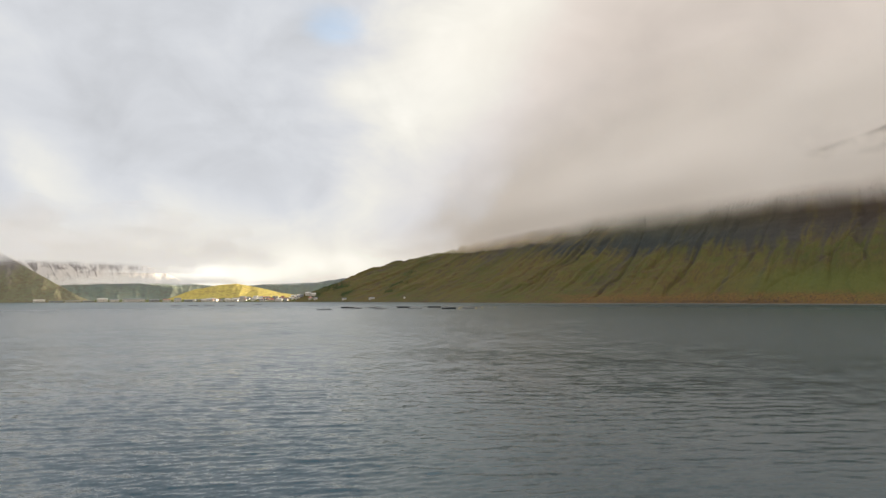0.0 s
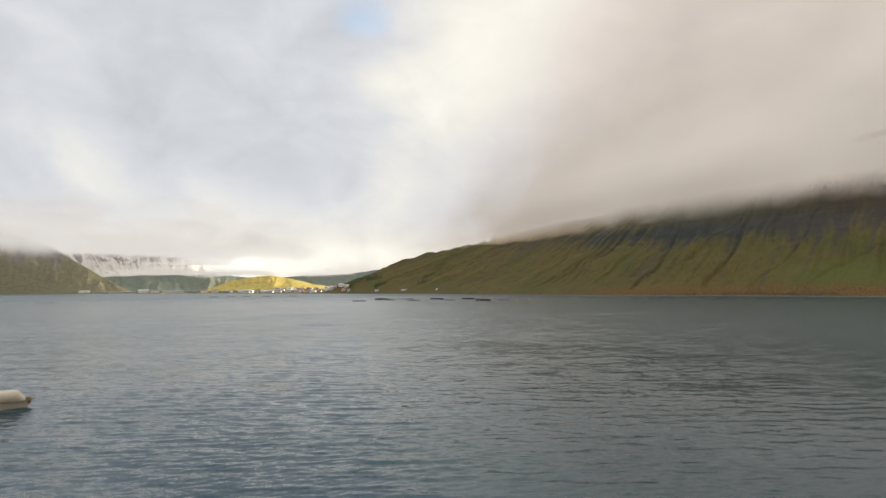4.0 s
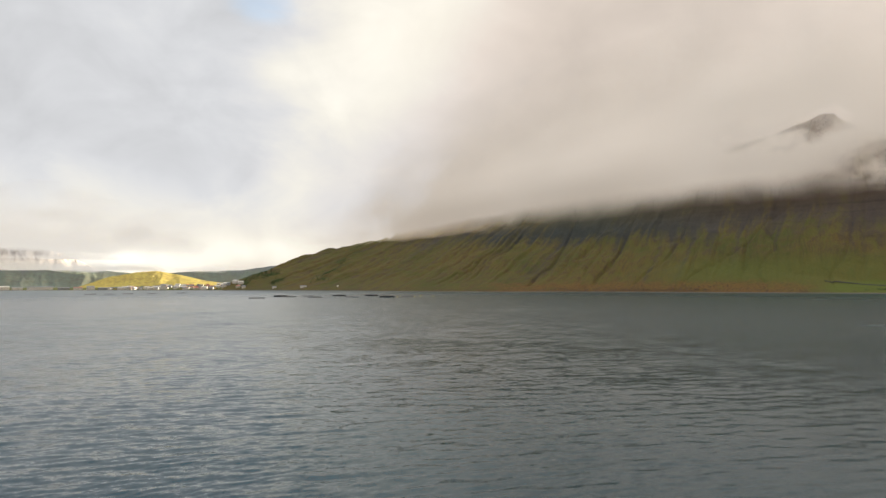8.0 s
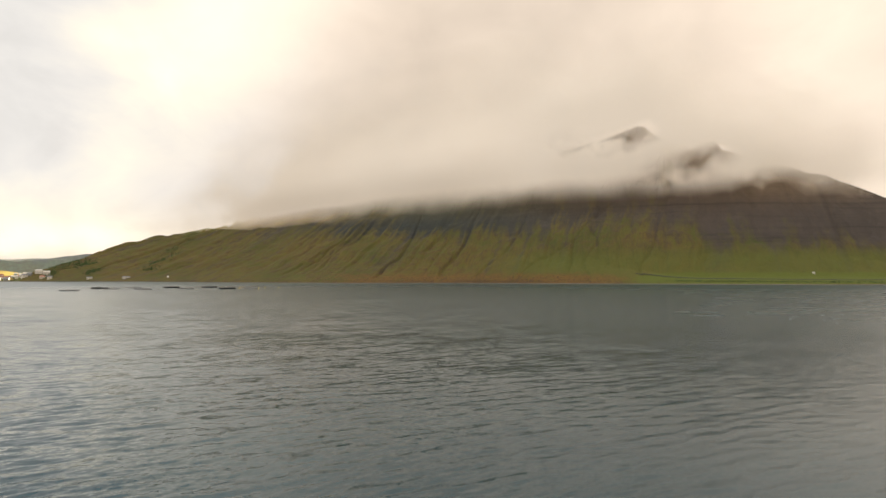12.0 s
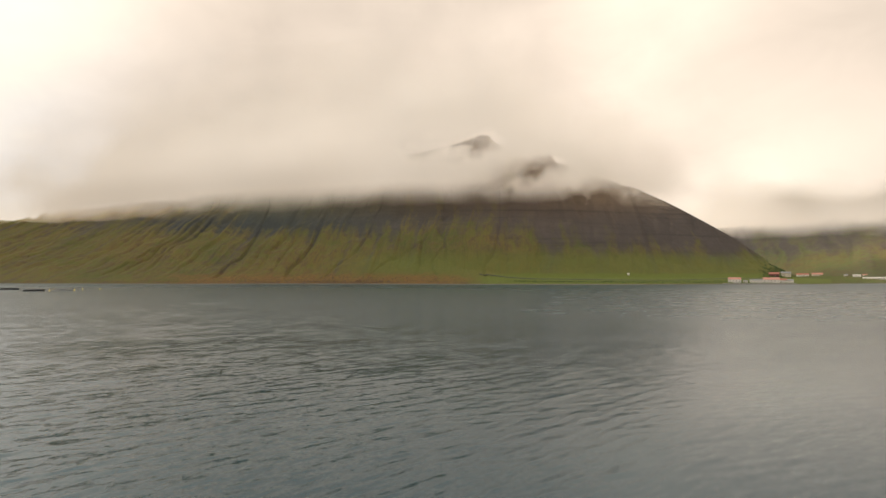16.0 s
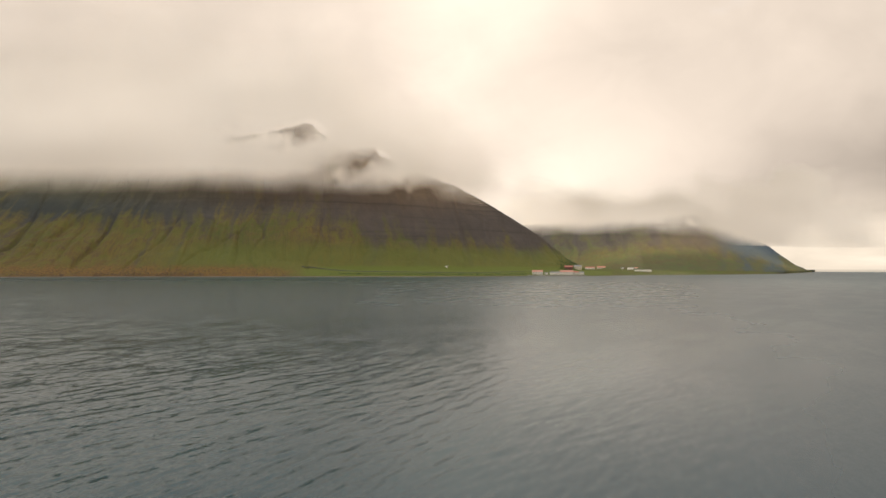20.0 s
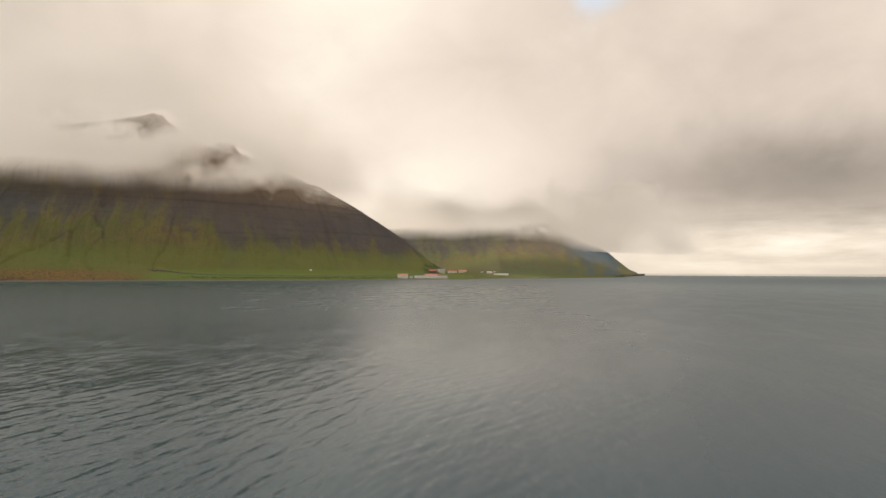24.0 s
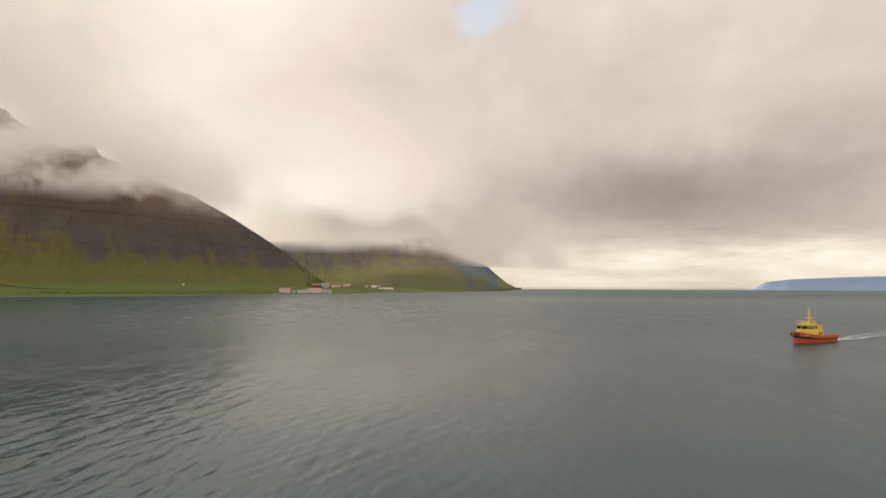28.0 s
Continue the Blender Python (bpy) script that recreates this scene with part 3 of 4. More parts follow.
ridge("far_coast", "distant flat-topped coast across the open sea, painted hazy blue", 108.2, 150, ((108.2, 4560), (112, 4500), (150, 4500)), ((108.2, 4620), (112, 4650), (150, 4700)),
      tuple(zip(*(c[::4] for c in eased(((108.2, -0.3), (109.2, -0.12), (109.9, 0.40), (110.5, 0.56), (111.2, 0.60), (112.0, 0.74), (113.4, 0.78), (116.0, 0.90), (119, 0.96), (124, 1.1), (150, 1.2)), 0.5)))), FAR_HAZE_BLUE, seed=110, rows=16, rough=0.05)


# ---- cloud ----
def cloud_sheet(name, label, az0, az1, rng, mat, z0, z1, lean, seed, rows=26, under=0):
    az = np.arange(az0, az1 + 0.2, 0.4)
    Z, AZ = np.meshgrid(np.linspace(z0, z1, rows), az, indexing="ij")
    bulge = (fbm(AZ / 7, Z / 160, 3, seed) - 0.45) * 60
    R = np.interp(AZ, *eased(rng, 4.0)) + (Z - z0) * lean + bulge - under * smooth(Z, z0, z0 + 230)
    ob = grid_mesh(name, R * np.sin(np.radians(AZ)), R * np.cos(np.radians(AZ)), Z, mat)
    return tagged(ob, label, "cloud", kind="structure")


CLOUD_AT = tuple((a, r - 90) for a, r in FACE)
HOLES = ((40.2, 13.3, 1.9, 0.8, 0.62), (37.6, 12.7, 2.2, 0.8, 0.32), (34, 13.2, 2.5, 1.0, 0.2), (46.5, 10.9, 1.8, 0.9, 0.64), (44.2, 10.3, 2.4, 0.9, 0.40), (43.0, 9.4, 3.0, 0.7, 0.3), (52, 8.2, 4, 0.9, 0.42))
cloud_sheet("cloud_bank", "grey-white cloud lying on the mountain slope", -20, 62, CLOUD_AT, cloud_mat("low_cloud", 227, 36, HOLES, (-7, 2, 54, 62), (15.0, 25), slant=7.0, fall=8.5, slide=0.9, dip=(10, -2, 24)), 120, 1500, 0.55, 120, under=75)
def sun_blocker():
    """Hidden sheet added behind the ridge, up to its crest, to keep the sun off it."""
    az = np.arange(-13, 54.1, 0.4)
    V, AZ = np.meshgrid(np.linspace(0, 1, 16), az, indexing="ij")
    R = np.interp(AZ, (-13, 0, 20, 54), (3300, 3000, 2600, 2400)) + (fbm(AZ / 5, V * 3, 3, 160) - 0.45) * 60 + V * 60
    el = np.interp(AZ, *zip(*SKYLINE)) + np.interp(AZ, (-13, -8, 0, 46, 52), (-0.6, -0.3, 0.9, 0.9, -0.6))
    ob = grid_mesh("cloud_bank", R * np.sin(np.radians(AZ)), R * np.cos(np.radians(AZ)), 40 + V * (EYE_Z - 40 + R * np.tan(np.radians(el))), cloud_mat("sun_blocker_cloud", 20, 10, top=(60, 70)))
    tagged(ob, "hidden cloud sheet added behind the ridge to block the sun", "cloud", kind="structure")


sun_blocker()
# Far cloud's beige: warm evening light painted into its colour.
cloud_sheet("cloud_bank", "grey cloud on the far mountain and over the cape", 56, 104, ((56, 2150), (66, 2050), (74, 2080), (82, 2350), (88, 2900), (104, 3300)),
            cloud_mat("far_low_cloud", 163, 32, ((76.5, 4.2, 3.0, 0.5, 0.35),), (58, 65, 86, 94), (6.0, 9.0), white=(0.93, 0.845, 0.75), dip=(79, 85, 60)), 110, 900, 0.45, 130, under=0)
PALE = (0.99, 0.985, 0.98)
cloud_sheet("cloud_bank", "pale cloud capping the hill beside the town", -60, -33, ((-60, 3640), (-40, 3600), (-33, 3560)),
            cloud_mat("hill_cloud", 226, 44, (), (-70, -65, -37.5, -34.5), (4.0, 9.0), 0.9, white=PALE), 150, 700, 0.9, 140)
cloud_sheet("fog_bank", "thin pale fog lying behind the low hills", -38, -8, ((-38, 4370), (-26, 4370), (-24, 4000), (-8, 4000)),
            cloud_mat("valley_fog", 112, 12, (), (-38, -34, -15, -10), (1.5, 2.2), 0.85, white=PALE, ragged=1.6), 70, 330, 0.7, 145)
cloud_sheet("cloud_bank", "pale cloud base over the snowy mountain", -48, -14, ((-48, 4385), (-14, 4385)),
            cloud_mat("snow_cloud", 246, 26, ((-26.5, 1.8, 3.6, 1.6, -1.2),), (-60, -55, -25, -16), (3.4, 8.5), 0.92, white=PALE), 190, 760, 0.8, 150)


# ---- things ----
def part(name, bm, mat, parent=None, label="", smooth_faces=False):
    """Links a bmesh as one mesh object under a thing or a part."""
    mesh = bpy.data.meshes.new(name)
    bm.normal_update()
    bm.to_mesh(mesh)
    bm.free()
    mesh.materials.append(mat)
    if smooth_faces:
        mesh.polygons.foreach_set("use_smooth", np.ones(len(mesh.polygons), bool))
    ob = new(name, mesh)
    ob.parent = parent
    return tagged(ob, label) if label else ob


def thing(name, m, label, category, group=""):
    ob = new(name)
    ob.matrix_world = m
    return tagged(ob, label, category, group)


def box(bm, x0, x1, y0, y1, z0, z1, bevel=0.0):
    made = bmesh.ops.create_cube(bm, size=1, matrix=Matrix.Translation(((x0 + x1) / 2, (y0 + y1) / 2, (z0 + z1) / 2)) @ Matrix.Diagonal((x1 - x0, y1 - y0, z1 - z0, 1)))
    if bevel:
        edges = {e for v in made["verts"] for e in v.link_edges}
        bmesh.ops.bevel(bm, geom=list(edges), offset=bevel, segments=2, affect="EDGES")
    return bm


def boxed(*a, **k):
    return box(bmesh.new(), *a, **k)


def rod(bm, a, b, r0, r1=None, sides=8):
    a, b = Vector(a), Vector(b)
    m = Matrix.Translation((a + b) / 2) @ (b - a).to_track_quat("Z", "Y").to_matrix().to_4x4()
    bmesh.ops.create_cone(bm, cap_ends=True, segments=sides, radius1=r0, radius2=r0 if r1 is None else r1, depth=(b - a).length, matrix=m)
    return bm


def ring(bm, radius, tube, z, sides=48, around=8):
    """A closed round tube, lying flat."""
    loops = []
    for i in range(sides):
        a = 2 * math.pi * i / sides
        loops.append([bm.verts.new(((radius + tube * math.cos(b)) * math.cos(a), (radius + tube * math.cos(b)) * math.sin(a), z + tube * math.sin(b)))
                      for b in (2 * math.pi * j / around for j in range(around))])
    for i in range(sides):
        p, q = loops[i], loops[(i + 1) % sides]
        for j in range(around):
            bm.faces.new((p[j], q[j], q[(j + 1) % around], p[(j + 1) % around]))
    return bm


def loft(bm, sections, closed=False, cap=True):
    """A skin over sections with the same number of points."""
    rows = [[bm.verts.new(p) for p in sec] for sec in sections]
    n = len(rows[0])
    for a, b in zip(rows, rows[1:]):
        for j in range(n if closed else n - 1):
            k = (j + 1) % n
            bm.faces.new((a[j], a[k], b[k], b[j]))
    if cap:
        for row in (rows[0], rows[-1]):
            bm.faces.new(row)
    bmesh.ops.recalc_face_normals(bm, faces=bm.faces)
    return bm


WHITE = plain("white_paint", (0.76, 0.72, 0.66), (0.64, 0.60, 0.54), 0.25, 0.55)
CREAM = plain("cream_paint", (0.66, 0.60, 0.48), (0.52, 0.46, 0.36), 0.3, 0.5)
GREY_WALL = plain("grey_cladding", (0.34, 0.35, 0.36), (0.25, 0.26, 0.27), 0.3, 0.5)
RED_ROOF = plain("red_roof_sheet", (0.42, 0.13, 0.08), (0.30, 0.10, 0.07), 0.3, 0.5)
SALMON_ROOF = plain("faded_red_roof_sheet", (0.55, 0.25, 0.18), (0.44, 0.19, 0.14), 0.3, 0.55)
GREY_ROOF = plain("grey_roof_sheet", (0.24, 0.24, 0.25), (0.17, 0.17, 0.18), 0.3, 0.5)
GREEN_ROOF = plain("green_roof_sheet", (0.09, 0.17, 0.11), (0.07, 0.12, 0.09), 0.3, 0.5)
DARK_WALL = plain("dark_red_wall", (0.17, 0.06, 0.05), (0.11, 0.045, 0.04), 0.3, 0.6)
YELLOW_WALL = plain("yellow_wall", (0.60, 0.45, 0.16), (0.48, 0.36, 0.14), 0.3, 0.6)
CONCRETE = plain("concrete", (0.36, 0.35, 0.33), (0.25, 0.24, 0.23), 0.3, 0.85, relief=0.02)
BLACK_RUBBER = plain("black_rubber", (0.020, 0.020, 0.021), (0.045, 0.043, 0.04), 0.8, 0.75)
BLACK_NET = plain("black_netting", (0.016, 0.018, 0.018), (0.035, 0.036, 0.034), 0.8, 0.85)
PIPE = plain("grey_plastic_pipe", (0.20, 0.20, 0.20), (0.13, 0.13, 0.13), 0.6, 0.5)
BUOY = plain("yellow_plastic", (0.80, 0.60, 0.12), (0.68, 0.48, 0.10), 0.8, 0.45)
HULL_ORANGE = plain("orange_hull_paint", (0.90, 0.165, 0.048), (0.78, 0.125, 0.040), 0.35, 0.4)
DECK_ORANGE = plain("orange_deck_paint", (0.50, 0.10, 0.035), (0.36, 0.08, 0.04), 0.6, 0.7)
BOAT_YELLOW = plain("yellow_ship_paint", (0.92, 0.70, 0.10), (0.82, 0.60, 0.08), 0.4, 0.4)
STEEL = plain("light_grey_steel", (0.50, 0.50, 0.49), (0.36, 0.36, 0.35), 0.6, 0.45, 0.3)
RED_PAINT = plain("red_paint", (0.45, 0.04, 0.03), (0.32, 0.035, 0.03), 0.8, 0.45)
BROWN_ROPE = plain("brown_rope_fender", (0.26, 0.16, 0.08), (0.17, 0.11, 0.06), 2.0, 0.9, relief=0.02)
ASPHALT = plain("asphalt", (0.055, 0.055, 0.056), (0.040, 0.040, 0.041), 0.2, 0.9)


def glass_mat():
    mat, tree, bsdf = material("dark_window_glass")
    bsdf.inputs["Base Color"].default_value = (0.012, 0.014, 0.016, 1)
    bsdf.inputs["Roughness"].default_value = 0.08
    return mat


GLASS = glass_mat()


def ground_at(az, r, sheet):
    """Height of a built sheet of land under a point given by bearing and range."""
    AZ, R, Z = sheet
    c = min(max(int(round((az - AZ[0]) / (AZ[1] - AZ[0]))), 0), len(AZ) - 1)
    return float(np.interp(r, R[:, c], Z[:, c]))


def facing(az, r, z, turn=0.0):
    """A pose on the land whose front (-y) looks back to the water's middle."""
    p = bearing(az, r, z)
    return pose(p.x, p.y, p.z, 0, 0, -az + turn)


def building(name, label, m, long, wide, wall_h, rise, wall, roof, windows=4, door=True, chimney=False, group="", category="house"):
    """A gabled building: walls with plinth, roof with eaves, windows with frames, a door."""
    root = thing(name, m, label, category, group)
    bm = bmesh.new()
    a, b = long / 2, wide / 2
    loft(bm, [[(x, -b, -2.5), (x, b, -2.5), (x, b, wall_h), (x, 0, wall_h + rise), (x, -b, wall_h)] for x in (-a, a)], closed=True)
    part("wall", bm, wall, root)
    bm = bmesh.new()
    o, t = 0.45, 0.28
    k = rise / b
    loft(bm, [[(x, -b - o, wall_h - o * k + 0.03), (x, 0, wall_h + rise + 0.03), (x, b + o, wall_h - o * k + 0.03),
               (x, b + o, wall_h - o * k + t), (x, 0, wall_h + rise + t + 0.1), (x, -b - o, wall_h - o * k + t)] for x in (-a - o, a + o)], closed=True)
    part("roof", bm, roof, root)
    rows = max(1, int(wall_h // 2.9))
    w, h = min(1.2, long / (windows * 2 + 1)), 1.1
    for row in range(rows):
        for i in range(windows):
            x = -a + long * (i + 0.5) / windows
            z = 1.0 + row * 2.9
            if door and row == 0 and i == windows // 2:
                part("door", boxed(x - 0.5, x + 0.5, -b - 0.06, -b + 0.05, 0.05, 2.1), GREY_ROOF, root)
                continue
            win = part("window", boxed(x - w / 2, x + w / 2, -b - 0.05, -b + 0.05, z, z + h), GLASS, root)
            frame_bm = bmesh.new()
            for x0, x1, z0, z1 in ((x - w / 2 - 0.1, x + w / 2 + 0.1, z - 0.1, z), (x - w / 2 - 0.1, x + w / 2 + 0.1, z + h, z + h + 0.1),
                                   (x - w / 2 - 0.1, x - w / 2, z, z + h), (x + w / 2, x + w / 2 + 0.1, z, z + h)):
                box(frame_bm, x0, x1, -b - 0.09, -b + 0.02, z0, z1)
            part("window_frame", frame_bm, WHITE, win)
    if chimney:
        part("chimney", boxed(-0.4 + a * 0.3, 0.4 + a * 0.3, -0.4, 0.4, wall_h + rise - 0.5, wall_h + rise + 1.1, 0.04), CONCRETE, root)
    return root


# the hamlet on the point
def on_plain(az, r):
    return max(ground_at(az, r, PLAIN), ground_at(az, r, MOUNTAIN))


def spot_at(az, el):
    """The range and height at which the land on that bearing stands at a height angle."""
    for r in range(int(shore(az)) + 15, int(shore(az)) + 700, 4):
        z = on_plain(az, r)
        if z - EYE_Z > r * math.tan(radians(el)):
            break
    return r, z


def hamlet():
    for label, az, el, turn, size, wall, roof, n, name in (
            ("tall white house with a faded red roof beside the water", 64.72, -0.7, 4, (24, 11, 6.6, 3.6), WHITE, SALMON_ROOF, 4, "house"),
            ("low white annex with a flat grey roof beside the house", 65.6, -0.72, 0, (8, 7, 3.2, 1.2), WHITE, GREY_ROOF, 2, "shed"),
            ("long low white fish shed with a grey roof", 66.45, -0.7, 2, (24, 11, 4.6, 1.8), WHITE, GREY_ROOF, 4, "shed"),
            ("long white building with a faded red roof by the shore", 67.62, -0.68, 2, (31, 12, 6.2, 4.0), WHITE, SALMON_ROOF, 5, "house"),
            ("white shed with a red gable roof by the shore", 68.55, -0.68, -3, (11, 9, 5.0, 3.0), WHITE, RED_ROOF, 3, "shed"),
            ("small white shed at the end of the row", 69.05, -0.68, 3, (12, 9, 4.6, 2.0), WHITE, GREY_ROOF, 3, "shed"),
            ("dark red barn with a weathered red roof on the meadow", 67.95, -0.06, -4, (21, 11, 4.6, 4.0), DARK_WALL, RED_ROOF, 4, "barn"),
            ("white farmhouse with a cream gable on the meadow", 68.85, -0.06, -4, (20, 12, 6.8, 3.4), CREAM, GREY_ROOF, 5, "house"),
            ("white farmhouse with a red roof on the meadow", 70.3, -0.04, 5, (32, 11, 5.2, 3.6), WHITE, RED_ROOF, 6, "house"),
            ("low red-roofed barn beside the farmhouse", 71.35, 0, 8, (28, 12, 4.6, 4.4), CREAM, SALMON_ROOF, 5, "barn"),
            ("small white shed with a red roof on the rise", 72.15, 0.15, 0, (10, 8, 5.4, 3.0), WHITE, RED_ROOF, 2, "shed"),
            ("small white cabin on the green slope", 73.3, -0.02, 0, (10, 8, 3.6, 2.0), WHITE, GREY_ROOF, 2, "shed"),
            ("white farm building with a pale roof", 74.0, -0.08, 6, (18, 9, 4.2, 2.0), WHITE, WHITE, 4, "barn"),
            ("white farm building with a red roof", 74.75, -0.05, 6, (24, 9, 4.2, 2.2), WHITE, SALMON_ROOF, 5, "barn"),
            ("long low white greenhouse shed near the shore", 75.1, -0.25, 4, (48, 10, 3.2, 1.4), WHITE, WHITE, 5, "shed"),
            ("small white hut beside the coast road", 55.35, 0.08, 0, (4.5, 3.5, 1.7, 0.8), WHITE, WHITE, 1, "hut"),
            ("small white hut above the shore", -3.95, -0.16, 0, (5, 5, 2.8, 1.4), WHITE, WHITE, 1, "hut"),
            ("low white shed with a grey roof above the shore", -7.2, -0.22, 0, (22, 9, 4.0, 2.0), WHITE, GREY_ROOF, 3, "shed"),
            ("small white shed above the shore", -9.9, -0.25, 0, (16, 9, 4.4, 2.2), WHITE, GREY_ROOF, 3, "shed")):
        az -= 1.1 if az > 60 else 0.9 if az > 40 else 0
        r, z = spot_at(az, el)
        building(name, label, facing(az, r, z, turn), *size, wall, roof, n, category=name)


def town():
    """Harbour sheds along the water and houses climbing the slope."""
    for label, az, long, high, wall, roof in (
            ("long white harbour shed by the water", -35.35, 52, 13, WHITE, WHITE), ("low grey harbour shed by the water", -34.2, 60, 6, GREY_WALL, GREY_ROOF),
            ("low yellow-grey harbour shed by the water", -33.0, 66, 7, CREAM, GREY_ROOF), ("low dark harbour shed by the water", -31.9, 50, 6, GREY_WALL, GREY_ROOF),
            ("white storage hall with a rounded gable by the water", -30.9, 46, 17, WHITE, WHITE), ("white harbour hall by the water", -30.0, 40, 13, WHITE, GREY_ROOF),
            ("very long white fish factory by the water", -28.5, 96, 15, WHITE, GREY_ROOF), ("grey harbour hall by the water", -26.9, 44, 11, GREY_WALL, GREY_ROOF),
            ("white harbour hall with a red roof", -25.9, 34, 12, WHITE, RED_ROOF), ("white apartment block near the harbour", -25.0, 30, 17, WHITE, GREY_ROOF),
            ("dark harbour shed by the water", -24.1, 36, 10, GREY_WALL, GREY_ROOF), ("white harbour shed by the water", -22.6, 40, 9, WHITE, GREY_ROOF),
            ("tall white apartment block near the harbour", -19.45, 20, 22, WHITE, GREY_ROOF)):
        r = float(shore(az)) + 40
        building("shed" if "block" not in label else "apartment_block", label, facing(az, r, ground_at(az, r, SPIT)), long, 22, high * 0.8, high * 0.2, wall, roof, max(3, int(long / 10)), category="building")
    kinds = [building("house", label, pose(0, 0, 0), *size, wall, roof, 3, chimney=True, group="houses of the town") for label, size, wall, roof in (
        ("white town house with a grey roof", (14, 10, 6.2, 3.4), WHITE, GREY_ROOF), ("white town house with a red roof", (13, 9, 6.0, 3.6), WHITE, RED_ROOF),
        ("cream town house with a red roof", (15, 10, 5.8, 3.2), CREAM, SALMON_ROOF), ("grey town house with a dark roof", (13, 9, 6.4, 3.0), GREY_WALL, GREY_ROOF),
        ("yellow town house with a green roof", (12, 9, 6.0, 3.2), YELLOW_WALL, GREEN_ROOF), ("broad white town house with a pale roof", (20, 11, 8.6, 3.0), WHITE, WHITE))]
    rng = random.Random(7)
    spots = []
    while len(spots) < 108:
        az = rng.uniform(-23.6, -12.4)
        up = rng.random() ** 1.6
        r = float(shore(az)) + 25 + up * float(np.interp(az, (-24, -19, -15, -12.4), (160, 330, 330, 150)))
        z = max(ground_at(az, r, SPIT), ground_at(az, r, MOUNTAIN) if az > -14.6 else -9)
        if z - EYE_Z > r * 0.0055:
            continue
        if all(abs(az - a) * 40 > 9 or abs(r - q) > 26 for a, q in spots):
            spots.append((az, r))
    for n, (az, r) in enumerate(spots):
        z = max(ground_at(az, r, SPIT), ground_at(az, r, MOUNTAIN) if az > -14.6 else -9)
        m = facing(az, r, z, rng.choice((0, 0, 18, -25, 60)))
        pick = rng.choice((0, 0, 1, 2, 3, 4, 5, 5))
        if n < 6:
            kinds[n].matrix_world = m
        else:
            copy_thing(kinds[pick], m)


hamlet()
town()


# fish pens
def fish_pen(m, label, dark):
    root = thing("fish_pen", m, label, "fish pen", "fish pens on the fjord")
    part("collar", ring(ring(bmesh.new(), 11.0, 0.32, 0.12), 10.2, 0.26, 0.12), PIPE if not dark else BLACK_RUBBER, root, smooth_faces=True)
    part("handrail", ring(bmesh.new(), 10.6, 0.10, 1.35, 48, 6), PIPE if not dark else BLACK_RUBBER, root)
    for i in range(14):
        a = 2 * math.pi * i / 14
        c, s = math.cos(a), math.sin(a)
        post = rod(bmesh.new(), (11.0 * c, 11.0 * s, 0.1), (10.6 * c, 10.6 * s, 1.35), 0.11, sides=6)
        part("post", post, PIPE if not dark else BLACK_RUBBER, root)
    bm = bmesh.new()
    top = 1.9 if dark else 0.7
    sag = [[((10.5 + d) * math.cos(a), (10.5 + d) * math.sin(a), z) for a in (2 * math.pi * i / 48 for i in range(48))] for d, z in ((0, -0.6), (0, top), (-0.06, top), (-0.06, -0.6))]
    loft(bm, sag, closed=True, cap=False)
    part("net", bm, BLACK_NET if dark else PIPE, root, "black netting" if dark else "grey netting")
    if dark:
        cone = [[(r * math.cos(a), r * math.sin(a), z) for a in (2 * math.pi * i / 32 for i in range(32))] for r, z in ((10.4, 1.86), (5.0, 2.25), (0.2, 2.45))]
        part("bird_net", loft(bmesh.new(), cone, closed=True, cap=False), BLACK_NET, root)
    return root


def buoy(m):
    root = thing("buoy", m, "yellow plastic marker buoy floating on the fjord", "buoy", "buoys by the fish pens")
    bm = bmesh.new()
    bmesh.ops.create_uvsphere(bm, u_segments=12, v_segments=8, radius=1.1, matrix=Matrix.Diagonal((1, 1, 0.9, 1)))
    part("float", bm, BUOY, root, smooth_faces=True)
    part("pole", rod(bmesh.new(), (0, 0, 0.8), (0, 0, 2.4), 0.12), BUOY, root)
    part("top_mark", boxed(-0.3, 0.3, -0.3, 0.3, 2.3, 2.9, 0.05), BUOY, root)
    return root


dark_pen = fish_pen(pose(-159, 940, 0), "round fish pen with a black net on the water", True)
for x, y in ((-68, 950), (-16, 951), (7, 841)):
    copy_thing(dark_pen, pose(x, y, 0, 0, 0, x))
pale_pen = fish_pen(pose(-173, 826, 0), "round fish pen with a pale grey collar on the water", False)
for x, y in ((-140, 902), (-119, 965), (-97, 857), (-45, 861), (37, 860), (-616, 1313), (-584, 1330), (-552, 1345), (-508, 1362), (-470, 1440)):
    copy_thing(pale_pen, pose(x, y, 0, 0, 0, x))
first = buoy(pose(22, 841, 0))
for x, y in ((47, 839), (78, 877), (28, 872), (58, 868)):
    copy_thing(first, pose(x, y, 0))


# the tug
def hull_section(x, long, beam, sheer, keel, n=7):
    """Half-breadths of a full-bodied hull at x, from keel to rail, both sides."""
    u = (x + long / 2) / long
    full = beam / 2 * min(1.0, 0.86 + 0.5 * u) * (1 - max(0.0, (u - 0.55) / 0.45) ** 2.2)
    side = []
    for i in range(n):
        v = i / (n - 1)
        flare = 0.55 + 0.45 * v ** 0.6 if u < 0.6 else (0.55 - 0.4 * (u - 0.6) / 0.4) + (0.45 + 0.4 * (u - 0.6) / 0.4) * v ** 0.8
        side.append((x + (u - 0.8) * 4.0 * (v - 0.4) * (u > 0.8), max(full, 0.12) * flare, keel + (sheer - keel) * v))
    return side


